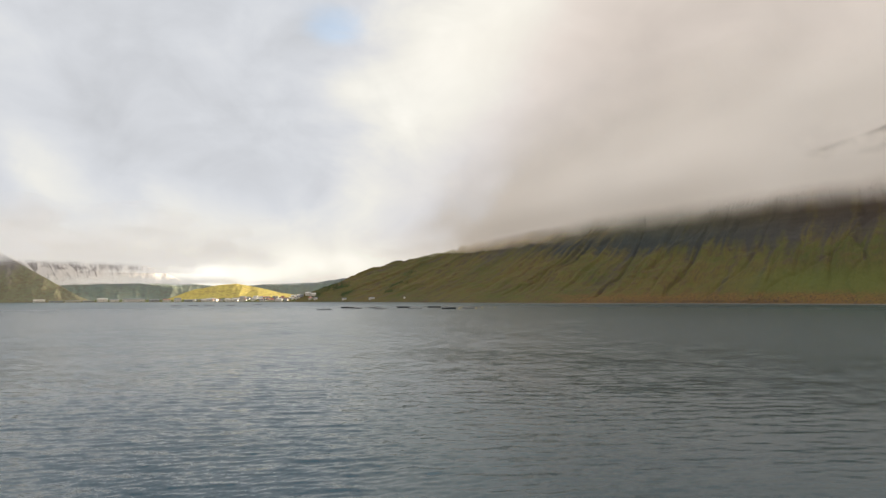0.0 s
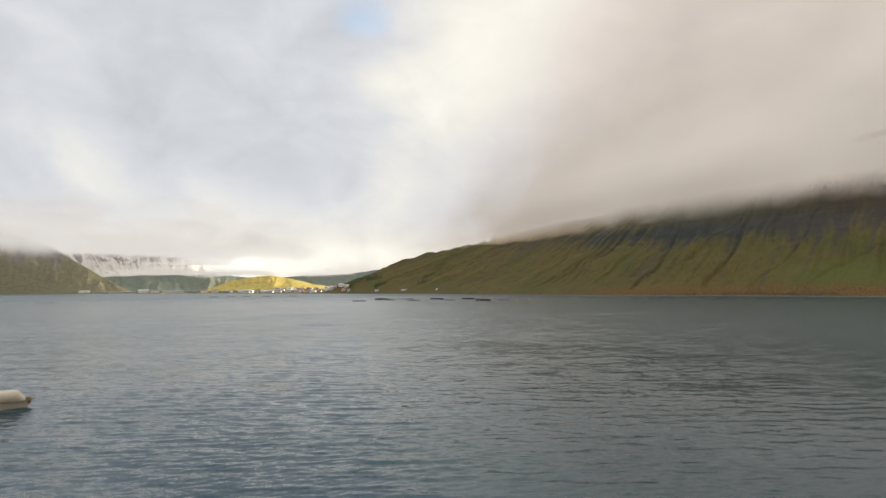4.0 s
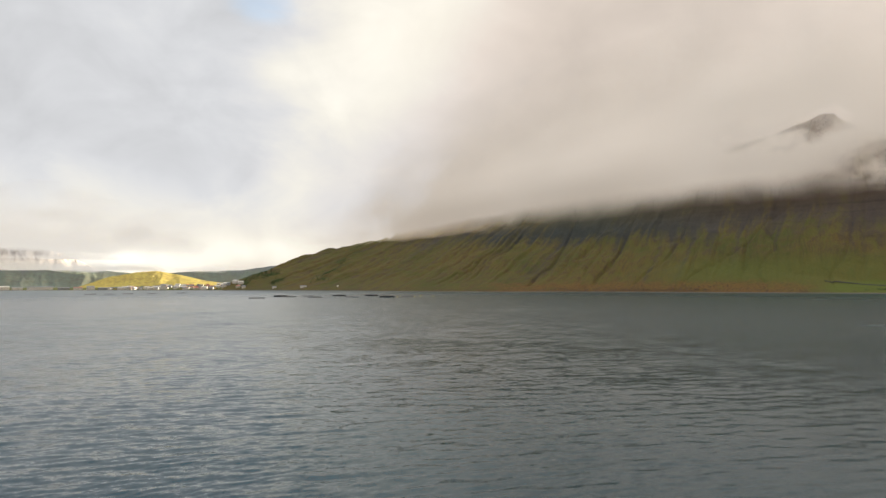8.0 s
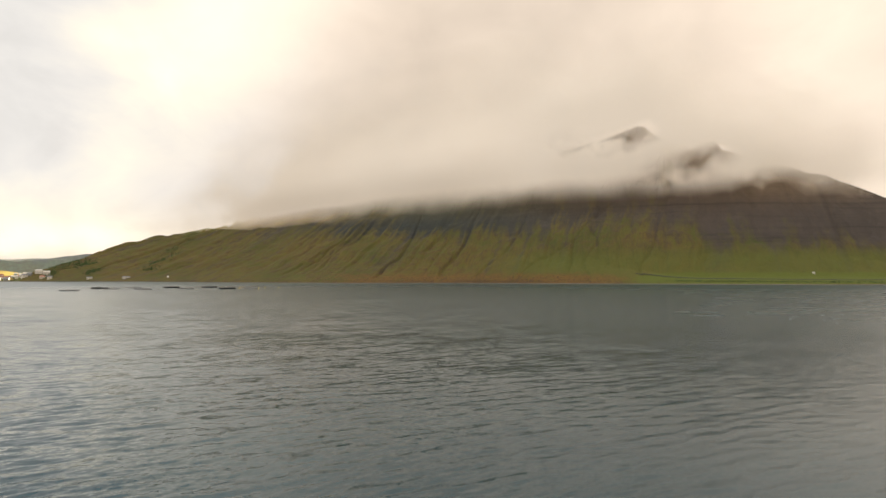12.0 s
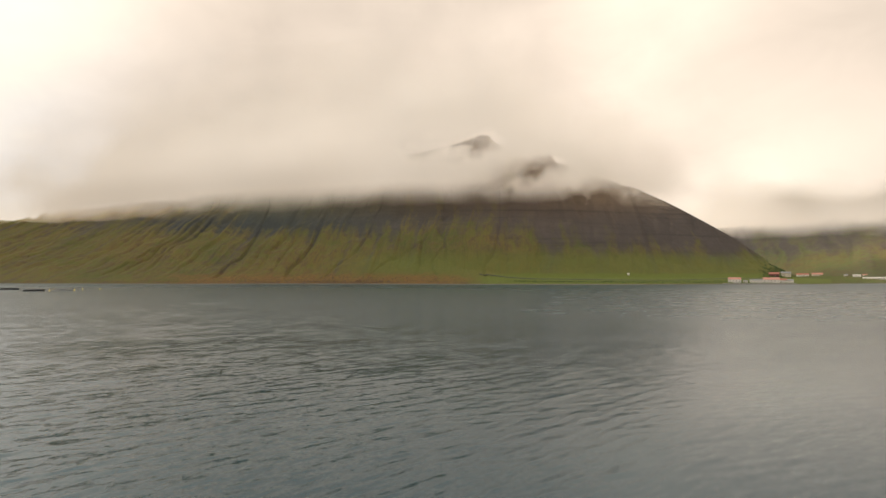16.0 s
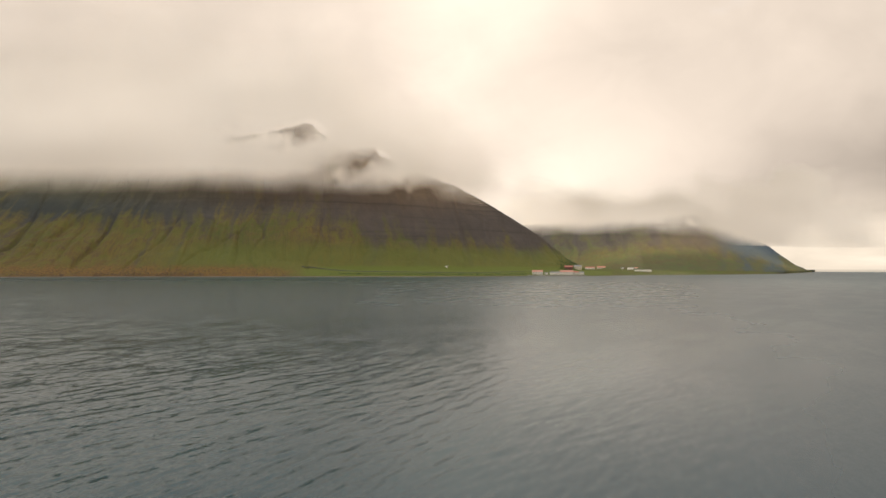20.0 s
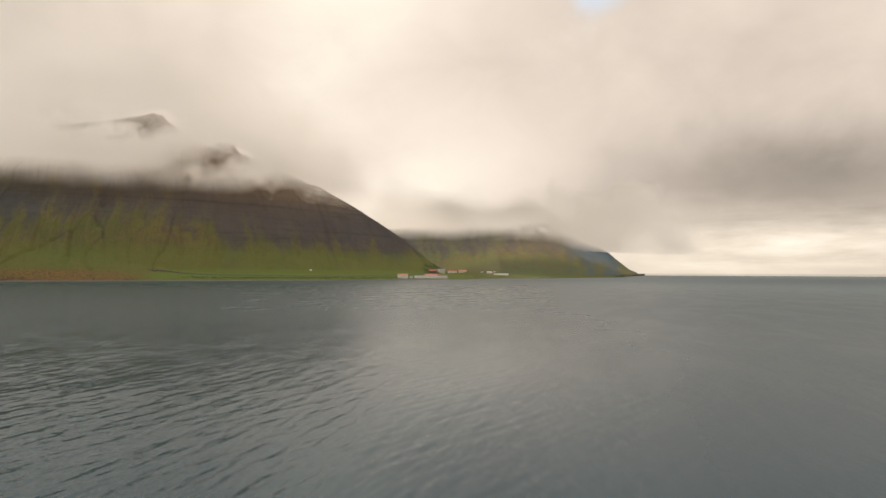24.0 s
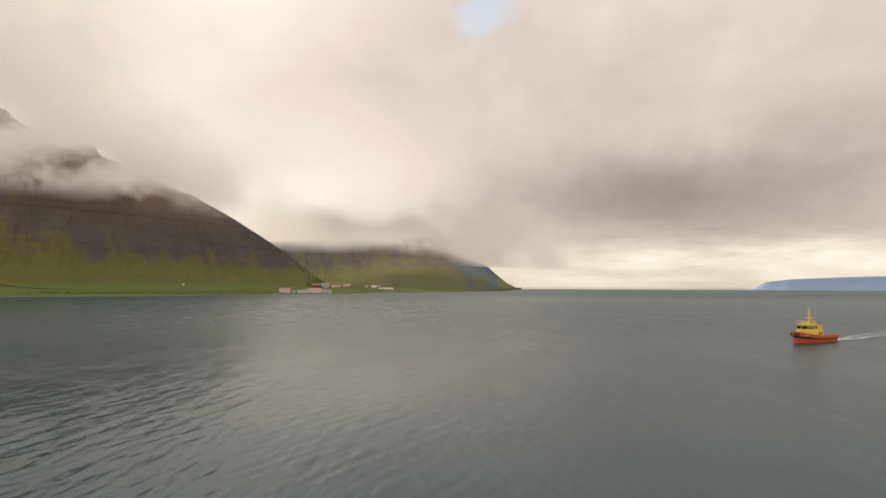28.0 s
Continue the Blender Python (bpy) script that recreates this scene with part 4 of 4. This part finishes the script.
def hull_mesh(long, beam, sheer, keel, wall=0.12, stations=26):
    secs = []
    for i in range(stations):
        x = -long / 2 + long * i / (stations - 1)
        side = hull_section(x, long, beam, sheer((x + long / 2) / long), keel)
        inner = [(px, max(py - wall, 0.02), pz) for px, py, pz in side[::-1][:3]]
        right = side + inner
        secs.append([(px, -py, pz) for px, py, pz in right[::-1]] + right)
    return loft(bmesh.new(), secs, closed=True)


def tug(m):
    root = thing("tugboat", m, "orange tugboat with yellow wheelhouse and mast under way on the fjord", "boat")
    long, beam = 18.4, 6.2
    sheer = lambda u: 2.75 + 0.15 * (1 - u) + 1.75 * max(0.0, (u - 0.35) / 0.65) ** 1.7
    part("hull", hull_mesh(long, beam, sheer, -0.9), HULL_ORANGE, root, smooth_faces=False)
    deck = [[(x, -w, z), (x, w, z)] for x, w, z in ((x, max(hull_section(x, long, beam, 2.9, -0.9)[-1][1] - 0.16, 0.05), sheer((x + long / 2) / long) - 0.95) for x in np.linspace(-9.1, 8.6, 18))]
    part("deck", loft(bmesh.new(), deck, cap=False), DECK_ORANGE, root, "worn orange deck")
    for side in (-1, 1):
        bm = bmesh.new()
        pts = []
        for x in np.linspace(-9.2, 9.2, 30):
            u = (x + long / 2) / long
            px, py, pz = hull_section(x, long, beam, sheer(u), -0.9)[-3]
            pts.append(Vector((px, side * (py + 0.06), pz + 0.15)))
        for a, b in zip(pts, pts[1:]):
            rod(bm, a, b, 0.22 + 0.14 * (a.x > 3), sides=8)
        part("rubber_fender", bm, BLACK_RUBBER, root, "black rubber rubbing strake")
        bm = bmesh.new()
        cap = [hull_section(x, long, beam, sheer((x + long / 2) / long), -0.9)[-1] for x in np.linspace(-9.2, 9.2, 30)]
        for a, b in zip(cap, cap[1:]):
            rod(bm, (a[0], side * a[1], a[2] + 0.04), (b[0], side * b[1], b[2] + 0.04), 0.10, sides=6)
        part("bulwark_cap", bm, HULL_ORANGE, root)
        for i in range(7):
            x = -8.4 + i * 1.35
            y = hull_section(x, long, beam, 2.9, -0.9)[-1][1]
            part("bulwark_stay", boxed(x - 0.08, x + 0.08, side * (y - 0.4) - 0.10, side * (y - 0.4) + 0.10, 1.9, 2.85), RED_PAINT, root)
    # bow tyres
    for y in (-1.0, 0.0, 1.0):
        bm = ring(bmesh.new(), 0.45, 0.18, 0, 20, 8)
        bmesh.ops.transform(bm, matrix=pose(9.15 - abs(y) * 0.5, y, 3.5, 0, 90, y * 25), verts=bm.verts)
        part("bow_tyre", bm, BLACK_RUBBER, root, smooth_faces=True)
    # deckhouse and wheelhouse
    house = part("deckhouse", boxed(-2.4, 5.4, -2.1, 2.1, 1.9, 4.6, 0.12), BOAT_YELLOW, root)
    for side in (-1, 1):
        for x in (-1.6, -0.5):
            port = part("window", boxed(x - 0.32, x + 0.32, side * 2.12 - 0.03, side * 2.12 + 0.03, 3.2, 4.0, 0.02), GLASS, house)
    bm = bmesh.new()
    loft(bm, [[(-0.4, -1.9, 4.6), (4.9, -1.9, 4.6), (5.5, -1.2, 4.6), (5.5, 1.2, 4.6), (4.9, 1.9, 4.6), (-0.4, 1.9, 4.6)],
              [(-0.2, -1.75, 6.8), (4.5, -1.75, 6.8), (5.1, -1.1, 6.8), (5.1, 1.1, 6.8), (4.5, 1.75, 6.8), (-0.2, 1.75, 6.8)]], closed=True)
    wheel = part("wheelhouse", bm, BOAT_YELLOW, root)
    for side in (-1, 1):
        for i in range(4):
            x = 0.15 + i * 1.16
            bm = boxed(x, x + 0.84, -0.03, 0.03, 5.25, 6.35, 0.02)
            bmesh.ops.transform(bm, matrix=Matrix.Translation((0, side * 1.845, 0)) @ pose(0, 0, 0, side * 3.9), verts=bm.verts)
            bmesh.ops.translate(bm, vec=(0, -side * 0.0 + side * 0.38, 0), verts=bm.verts)
            part("window", bm, GLASS, wheel)
        bm = boxed(-0.40, 0.40, -0.03, 0.03, 5.25, 6.35, 0.02)
        bmesh.ops.transform(bm, matrix=pose(5.05, side * 1.53, 0, 0, 0, side * -49), verts=bm.verts)
        part("window", bm, GLASS, wheel)
    for y in (-0.65, 0.65):
        bm = boxed(5.22, 5.40, y - 0.52, y + 0.52, 5.25, 6.35, 0.02)
        part("window", bm, GLASS, wheel)
    part("roof", boxed(-0.6, 5.3, -2.0, 2.0, 6.8, 7.02, 0.08), BOAT_YELLOW, root)
    # rails on the roof
    rail = bmesh.new()
    for side in (-1, 1):
        for z in (7.5, 7.95):
            rod(rail, (0.6, side * 1.8, z), (4.9, side * 1.8, z), 0.05, sides=6)
    for z in (7.5, 7.95):
        rod(rail, (4.9, -1.8, z), (4.9, 1.8, z), 0.05, sides=6)
    part("roof_rail", rail, BOAT_YELLOW, root)
    for x in (0.6, 2.0, 3.5, 4.9):
        for side in (-1, 1):
            part("rail_post", rod(bmesh.new(), (x, side * 1.8, 7.0), (x, side * 1.8, 7.98), 0.05, sides=6), BOAT_YELLOW, root)
    # mast
    mast = part("mast", rod(bmesh.new(), (1.4, 0, 6.9), (1.2, 0, 12.9), 0.36, 0.15), BOAT_YELLOW, root)
    for y in (-1, 1):
        part("mast_stay", rod(bmesh.new(), (0.0, y * 1.1, 6.9), (1.3, y * 0.1, 10.4), 0.13, 0.09), BOAT_YELLOW, mast)
    for z, w in ((9.2, 1.3), (10.5, 1.0), (11.6, 0.6)):
        part("crosstree", boxed(1.15, 1.45, -w, w, z, z + 0.16, 0.03), BOAT_YELLOW, mast)
    part("radar_scanner", boxed(1.9, 2.15, -1.1, 1.1, 8.9, 9.1, 0.05), WHITE, mast, "white radar scanner")
    part("radar_bracket", boxed(1.2, 2.1, -0.2, 0.2, 8.6, 8.9), BOAT_YELLOW, mast)
    for z in (9.7, 10.9, 12.4):
        part("mast_lamp", rod(bmesh.new(), (1.5, 0, z), (1.5, 0, z + 0.3), 0.14), WHITE, mast)
    for y in (-1.2, 1.2):
        part("antenna", rod(bmesh.new(), (0.2, y, 7.0), (0.1, y, 11.4), 0.03, 0.02, 5), WHITE, root)
    bm = bmesh.new()
    bmesh.ops.create_uvsphere(bm, u_segments=14, v_segments=8, radius=0.42, matrix=Matrix.Translation((3.9, 0.9, 7.6)))
    part("antenna_dome", bm, WHITE, root, "white antenna dome", True)
    part("searchlight", rod(bmesh.new(), (4.5, -0.8, 7.5), (4.95, -0.8, 7.5), 0.24), STEEL, root)
    part("searchlight_stand", rod(bmesh.new(), (4.6, -0.8, 7.0), (4.6, -0.8, 7.35), 0.07), STEEL, root)
    # funnels and deck gear
    for side in (-1, 1):
        fun = part("funnel", boxed(-2.2, -1.2, side * 1.5 - 0.4, side * 1.5 + 0.4, 4.6, 6.6, 0.12), BOAT_YELLOW, root)
        part("exhaust_pipe", rod(bmesh.new(), (-1.7, side * 1.5, 6.5), (-1.85, side * 1.5, 7.35), 0.17), RED_PAINT, fun, "red exhaust pipe")
    part("life_raft", rod(bmesh.new(), (-2.0, -1.9, 4.95), (-0.8, -1.9, 4.95), 0.33, sides=12), WHITE, root, "white life raft canister")
    winch = part("winch_drum", rod(bmesh.new(), (-4.0, -0.9, 2.75), (-4.0, 0.9, 2.75), 0.5, sides=14), STEEL, root)
    for y in (-0.95, 0.95):
        part("winch_flange", rod(bmesh.new(), (-4.0, y - 0.06, 2.75), (-4.0, y + 0.06, 2.75), 0.72, sides=16), STEEL, winch)
    part("winch_base", boxed(-4.7, -3.3, -1.1, 1.1, 1.9, 2.35, 0.04), STEEL, root)
    part("tow_hook_post", rod(bmesh.new(), (-5.6, 0, 1.9), (-5.6, 0, 3.4), 0.2), BOAT_YELLOW, root)
    arch = bmesh.new()
    rod(arch, (-3.2, -1.6, 1.9), (-3.2, -1.6, 4.2), 0.1)
    rod(arch, (-3.2, 1.6, 1.9), (-3.2, 1.6, 4.2), 0.1)
    rod(arch, (-3.2, -1.6, 4.2), (-3.2, 1.6, 4.2), 0.1)
    part("tow_arch", arch, WHITE, root)
    for x in (-7.6, 6.6):
        for y in (-0.5, 0.5):
            part("bollard", rod(bmesh.new(), (x, y, 1.8 if x < 0 else 2.9), (x, y, 2.6 if x < 0 else 3.7), 0.16), BLACK_RUBBER, root)
    # writing on the bow and side that cannot be read
    for side in (-1, 1):
        for i in range(4):
            x = 5.0 + i * 0.42
            y = hull_section(x, long, beam, 3.4, -0.9)[5][1] + 0.05
            part("name_bar", boxed(x, x + 0.28, side * y - 0.06, side * y + 0.06, 3.0, 3.3), WHITE, root)
    return root


TUG_AT, TUG_TURN, TUG_SIZE = (171.3, -60.0), 123.0, (1.03, 0.97, 0.93)
tug(pose(*TUG_AT, -0.45, 0, 0, TUG_TURN) @ Matrix.Diagonal((*TUG_SIZE, 1)))


def foam_mat(name, density):
    mat, tree, bsdf = material(name)
    vec = place(tree)
    fine = noise_val(tree, vec, 1.3, 6, 0.7, (1, 1, 1), 0.6)
    wide = noise_val(tree, vec, 0.25, 4, 0.6, (1, 1, 1), 0.4, (8, 1, 0))
    bsdf.inputs["Base Color"].default_value = (0.80, 0.82, 0.82, 1)
    bsdf.inputs["Roughness"].default_value = 0.9
    tree.links.new(((fine * 0.7 + wide * 0.5) * attr(tree, "froth")).ramp(0.38, 0.66, 0, density).sock, bsdf.inputs["Alpha"])
    return mat


def wake():
    """Foam and turned-up water left behind the tug, and the wave at its bow."""
    h = radians(TUG_TURN)
    ahead, side = Vector((math.cos(h), math.sin(h))), Vector((-math.sin(h), math.cos(h)))
    d, v = np.meshgrid(np.linspace(0, 170, 120), np.linspace(-1, 1, 15), indexing="ij")
    half = 1.8 + d * 0.10
    bend = d * 0.20 * smooth(d, 0, 30)
    a, b = -7.9 - d, v * half - bend
    x, y = TUG_AT[0] + ahead.x * a + side.x * b, TUG_AT[1] + ahead.y * a + side.y * b
    z = 0.20 + 0.06 * np.cos(v * 5 + d)
    froth = (0.72 + 0.35 * np.abs(v) ** 2 - 0.9 * smooth(np.abs(v), 0.7, 1.0)) * (1.2 - d / 190)
    tagged(grid_mesh("wake", x, y, z, foam_mat("wake_foam", 0.6), froth=froth), "white foaming wake behind the tugboat", "wake", kind="stuff")
    u, w = np.meshgrid(np.linspace(-10.2, 9.0, 60), np.linspace(0, 1, 8), indexing="ij")
    for s in (-1, 1):
        base = np.array([hull_section(min(max(q, -9.2), 9.2), 18.4, 6.2, 2.9, -0.9)[2][1] for q in u[:, 0]])[:, None]
        b = s * (base - 0.25 + w * (0.5 + (9.4 - u) * 0.06))
        uu, b = u * TUG_SIZE[0], b * TUG_SIZE[1]
        x, y = TUG_AT[0] + ahead.x * uu + side.x * b, TUG_AT[1] + ahead.y * uu + side.y * b
        froth = (1.0 - w) * (0.55 + 0.6 * smooth(u, 5, 9))
        z = 0.16 + 0.5 * smooth(u, 6.5, 9) * (1 - w)
        tagged(grid_mesh("bow_wave", x, y, z, foam_mat("bow_foam", 0.9), froth=froth), "white water along the tugboat's hull", "wake", kind="stuff")


wake()


def boat_stand_in(m):
    """A covered boat made up to stand in for a pale part of the ship; its brown rope fender is at the bow."""
    root = thing("boat_stand_in", m, "cream-white covered boat with a brown bow fender, standing in for a ship part", "boat")
    long = 9.0
    part("hull", hull_mesh(long, 3.0, lambda u: 1.15 + 0.1 * u, -0.4, 0.06, 20), CREAM, root, smooth_faces=False)
    secs = []
    for x, w, h in ((-4.3, 1.2, 2.3), (-4.1, 1.38, 2.6), (0, 1.42, 2.75), (2.6, 1.32, 2.72), (3.1, 1.2, 2.6), (4.0, 0.75, 1.5), (4.25, 0.5, 1.1)):
        secs.append([(x, -w, 0.95), (x, -w * 0.98, 0.95 + (h - 0.95) * 0.7), (x, -w * 0.8, h - 0.1), (x, -w * 0.4, h), (x, w * 0.4, h), (x, w * 0.8, h - 0.1), (x, w * 0.98, 0.95 + (h - 0.95) * 0.7), (x, w, 0.95)])
    part("canopy", loft(bmesh.new(), secs, closed=True), CREAM, root, "cream-white canopy", True)
    for y in (-1, 1):
        part("rubbing_strake", rod(rod(bmesh.new(), (-4.4, y * 1.45, 1.1), (1.5, y * 1.5, 1.2), 0.09), (1.5, y * 1.5, 1.2), (4.4, y * 0.45, 1.35), 0.09), BROWN_ROPE, root)
    bm = bmesh.new()
    bmesh.ops.create_uvsphere(bm, u_segments=12, v_segments=8, radius=0.42, matrix=pose(4.55, 0, 1.0) @ Matrix.Diagonal((0.7, 1.2, 1.3, 1)))
    part("bow_fender", bm, BROWN_ROPE, root, "brown rope fender", True)
    part("bowsprit", rod(bmesh.new(), (4.3, 0, 1.35), (5.5, 0, 1.15), 0.10, 0.05), BROWN_ROPE, root)
    return root


spot = Vector((DRIFT[0] * 3.2, DRIFT[1] * 3.2, 0)) + bearing(-41.25, 112)
boat_stand_in(pose(spot.x, spot.y, 0, 0, 0, 41.5))


# ---- road, shrubs ----
def coast_road():
    az = np.arange(40, 66.01, 0.25)
    v = np.array([-1.0, -0.7, 0.7, 1.0])
    V, AZ = np.meshgrid(v, az, indexing="ij")
    R = shore(AZ) + 62 + 60 * smooth(AZ, 57, 66) + V * 3.6
    Z = np.array([[on_plain(a, r) for a, r in zip(ra, rr)] for ra, rr in zip(AZ, R)])
    Z = Z.max(0, keepdims=True) + np.where(np.abs(V) > 0.9, -1.2, 0.25)
    ob = grid_mesh("coast_road", R * np.sin(np.radians(AZ)), R * np.cos(np.radians(AZ)), Z, ASPHALT)
    tagged(ob, "narrow asphalt road on a low bank along the shore", "road", kind="structure")


coast_road()


def shrub_mat():
    mat, tree, bsdf = material("shrub_leaves")
    vec = place(tree)
    n = noise_val(tree, vec, 0.12, 4, 0.6)
    info = tree.nodes.new("ShaderNodeNewGeometry").outputs["Random Per Island"]
    col = mix_col(tree, n * 0.6 + Val(tree, info) * 0.5, (0.042, 0.080, 0.028), (0.085, 0.130, 0.042))
    tree.links.new(col.sock, bsdf.inputs["Base Color"])
    bsdf.inputs["Roughness"].default_value = 0.9
    return mat


SHRUB = shrub_mat()


def shrubs(label, patches, seed, low=2.0, high=5.0):
    """Woods and scrub of many ragged clumps: bearing, range, spread in bearing and range, count."""
    rng = random.Random(seed)
    verts, faces = [], []
    for az0, r0, da, dr, count in patches:
        for _ in range(count):
            az, r = rng.gauss(az0, da), rng.gauss(r0, dr)
            z = on_any(az, r)
            if z < 2:
                continue
            p, h = bearing(az, r, z), rng.uniform(low, high)
            for k in range(5):
                c = p + Vector((rng.uniform(-1, 1) * h * 0.4, rng.uniform(-1, 1) * h * 0.4, h * (0.25 + 0.15 * k)))
                w = h * (0.42 - 0.06 * k)
                n = len(verts)
                for q in range(5):
                    a = q * 1.2566 + rng.random()
                    verts.append(c + Vector((math.cos(a) * w * rng.uniform(0.6, 1.1), math.sin(a) * w * rng.uniform(0.6, 1.1), rng.uniform(-0.2, 0.15) * h)))
                verts.append(c + Vector((0, 0, h * 0.35)))
                verts.append(c - Vector((0, 0, h * 0.3)))
                for q in range(5):
                    faces += [(n + q, n + (q + 1) % 5, n + 5), (n + (q + 1) % 5, n + q, n + 6)]
    mesh = bpy.data.meshes.new("shrubs")
    mesh.from_pydata([tuple(v) for v in verts], [], faces)
    mesh.materials.append(SHRUB)
    return tagged(new("shrubs", mesh), label, "shrubs", kind="stuff")


def on_any(az, r):
    best = -9.0
    for sheet in (MOUNTAIN, PLAIN, SPIT):
        if sheet[0][0] <= az <= sheet[0][-1] and sheet[1][2, 0] * 0 + r > shore(az):
            best = max(best, ground_at(az, r, sheet))
    return best


shrubs("dark green plantation of shrubs on the slope above the town", ((-11.5, 2420, 0.5, 30, 260), (-10.3, 2360, 0.5, 25, 200), (-9.6, 2230, 0.35, 14, 120), (-12.6, 2330, 0.4, 30, 120)), 3)
shrubs("dark green scrub along a fold of the slope", ((-4.6, 2150, 0.5, 25, 160), (-5.4, 2080, 0.4, 20, 120), (-3.6, 2230, 0.4, 25, 120), (-2.4, 2330, 0.4, 30, 90)), 4, 1.5, 3.5)
shrubs("dark green shrubs below the end of the ridge", ((67.4, 1640, 0.45, 40, 320), (66.7, 1560, 0.4, 30, 160)), 5, 1.6, 3.6)
shrubs("low dark scrub along the shore bank", tuple((44 + i * 1.6, float(shore(44 + i * 1.6)) + 22, 0.6, 5, 60) for i in range(14)), 6, 0.8, 2.0)


# ---- shore ----
def shore_rocks():
    """Broken brown rock and boulders along the foot of the slope."""
    rng = random.Random(21)
    mat, tree, bsdf = material("shore_rock")
    n = noise_val(tree, place(tree), 0.25, 5, 0.65)
    one = Val(tree, tree.nodes.new("ShaderNodeNewGeometry").outputs["Random Per Island"])
    col = mix_col(tree, n * 0.6 + one * 0.4, (0.170, 0.105, 0.050), (0.055, 0.042, 0.034))
    tree.links.new(col.sock, bsdf.inputs["Base Color"])
    bsdf.inputs["Roughness"].default_value = 0.95
    tree.links.new(bump(tree, n, 0.8, 0.6), bsdf.inputs["Normal"])
    verts, faces = [], []
    ico = bmesh.new()
    bmesh.ops.create_icosphere(ico, subdivisions=2, radius=1)
    base, tris = [v.co.copy() for v in ico.verts], [[v.index for v in f.verts] for f in ico.faces]
    ico.free()
    for _ in range(900):
        az = rng.choice((rng.uniform(6, 40), rng.gauss(19, 2.5), rng.gauss(24.5, 2), rng.gauss(29, 1.5), rng.uniform(-8, 62)))
        r = float(shore(az)) + abs(rng.gauss(4, 9 if az < 40 else 3))
        z = on_any(az, r)
        if z < 0:
            continue
        size = rng.uniform(0.6, 2.2) * (1 if az < 42 else 0.6)
        p, n0 = bearing(az, r, z - size * 0.15), len(verts)
        sx, sy, sz, turn = rng.uniform(0.8, 1.9), rng.uniform(0.7, 1.2), rng.uniform(0.5, 1.0), rng.uniform(0, 6.28)
        for v in base:
            w = v * size * (0.75 + 0.5 * noise.noise(v * 1.7 + Vector((n0, 0, 0)) * 0.37))
            w = Matrix.Rotation(turn, 3, "Z") @ Vector((w.x * sx, w.y * sy, w.z * sz))
            verts.append(tuple(p + w))
        faces += [[n0 + i for i in t] for t in tris]
    mesh = bpy.data.meshes.new("shore_rocks")
    mesh.from_pydata(verts, [], faces)
    mesh.materials.append(mat)
    tagged(new("shore_rocks", mesh), "brown broken rock and boulders along the waterline", "rocks", kind="stuff")


shore_rocks()


def quay():
    az = np.linspace(62.6, 68.4, 60)
    sec = ((-3.0, -2.5), (-3.0, 2.4), (-2.2, 2.6), (4.0, 2.6), (4.0, -2.5))
    rows = [[bearing(a, float(shore(a)) + dr, z) for dr, z in sec] for a in az]
    root = thing("quay", Matrix(), "low dark concrete quay wall in front of the shore houses", "quay")
    part("quay_wall", loft(bmesh.new(), rows, closed=True), CONCRETE, root)
    for a in np.linspace(63.0, 68.0, 14):
        p = bearing(a, float(shore(a)) - 3.2)
        part("fender_post", rod(bmesh.new(), (p.x, p.y, -1.5), (p.x, p.y, 3.0), 0.28), BLACK_RUBBER, root)
    return root


quay()
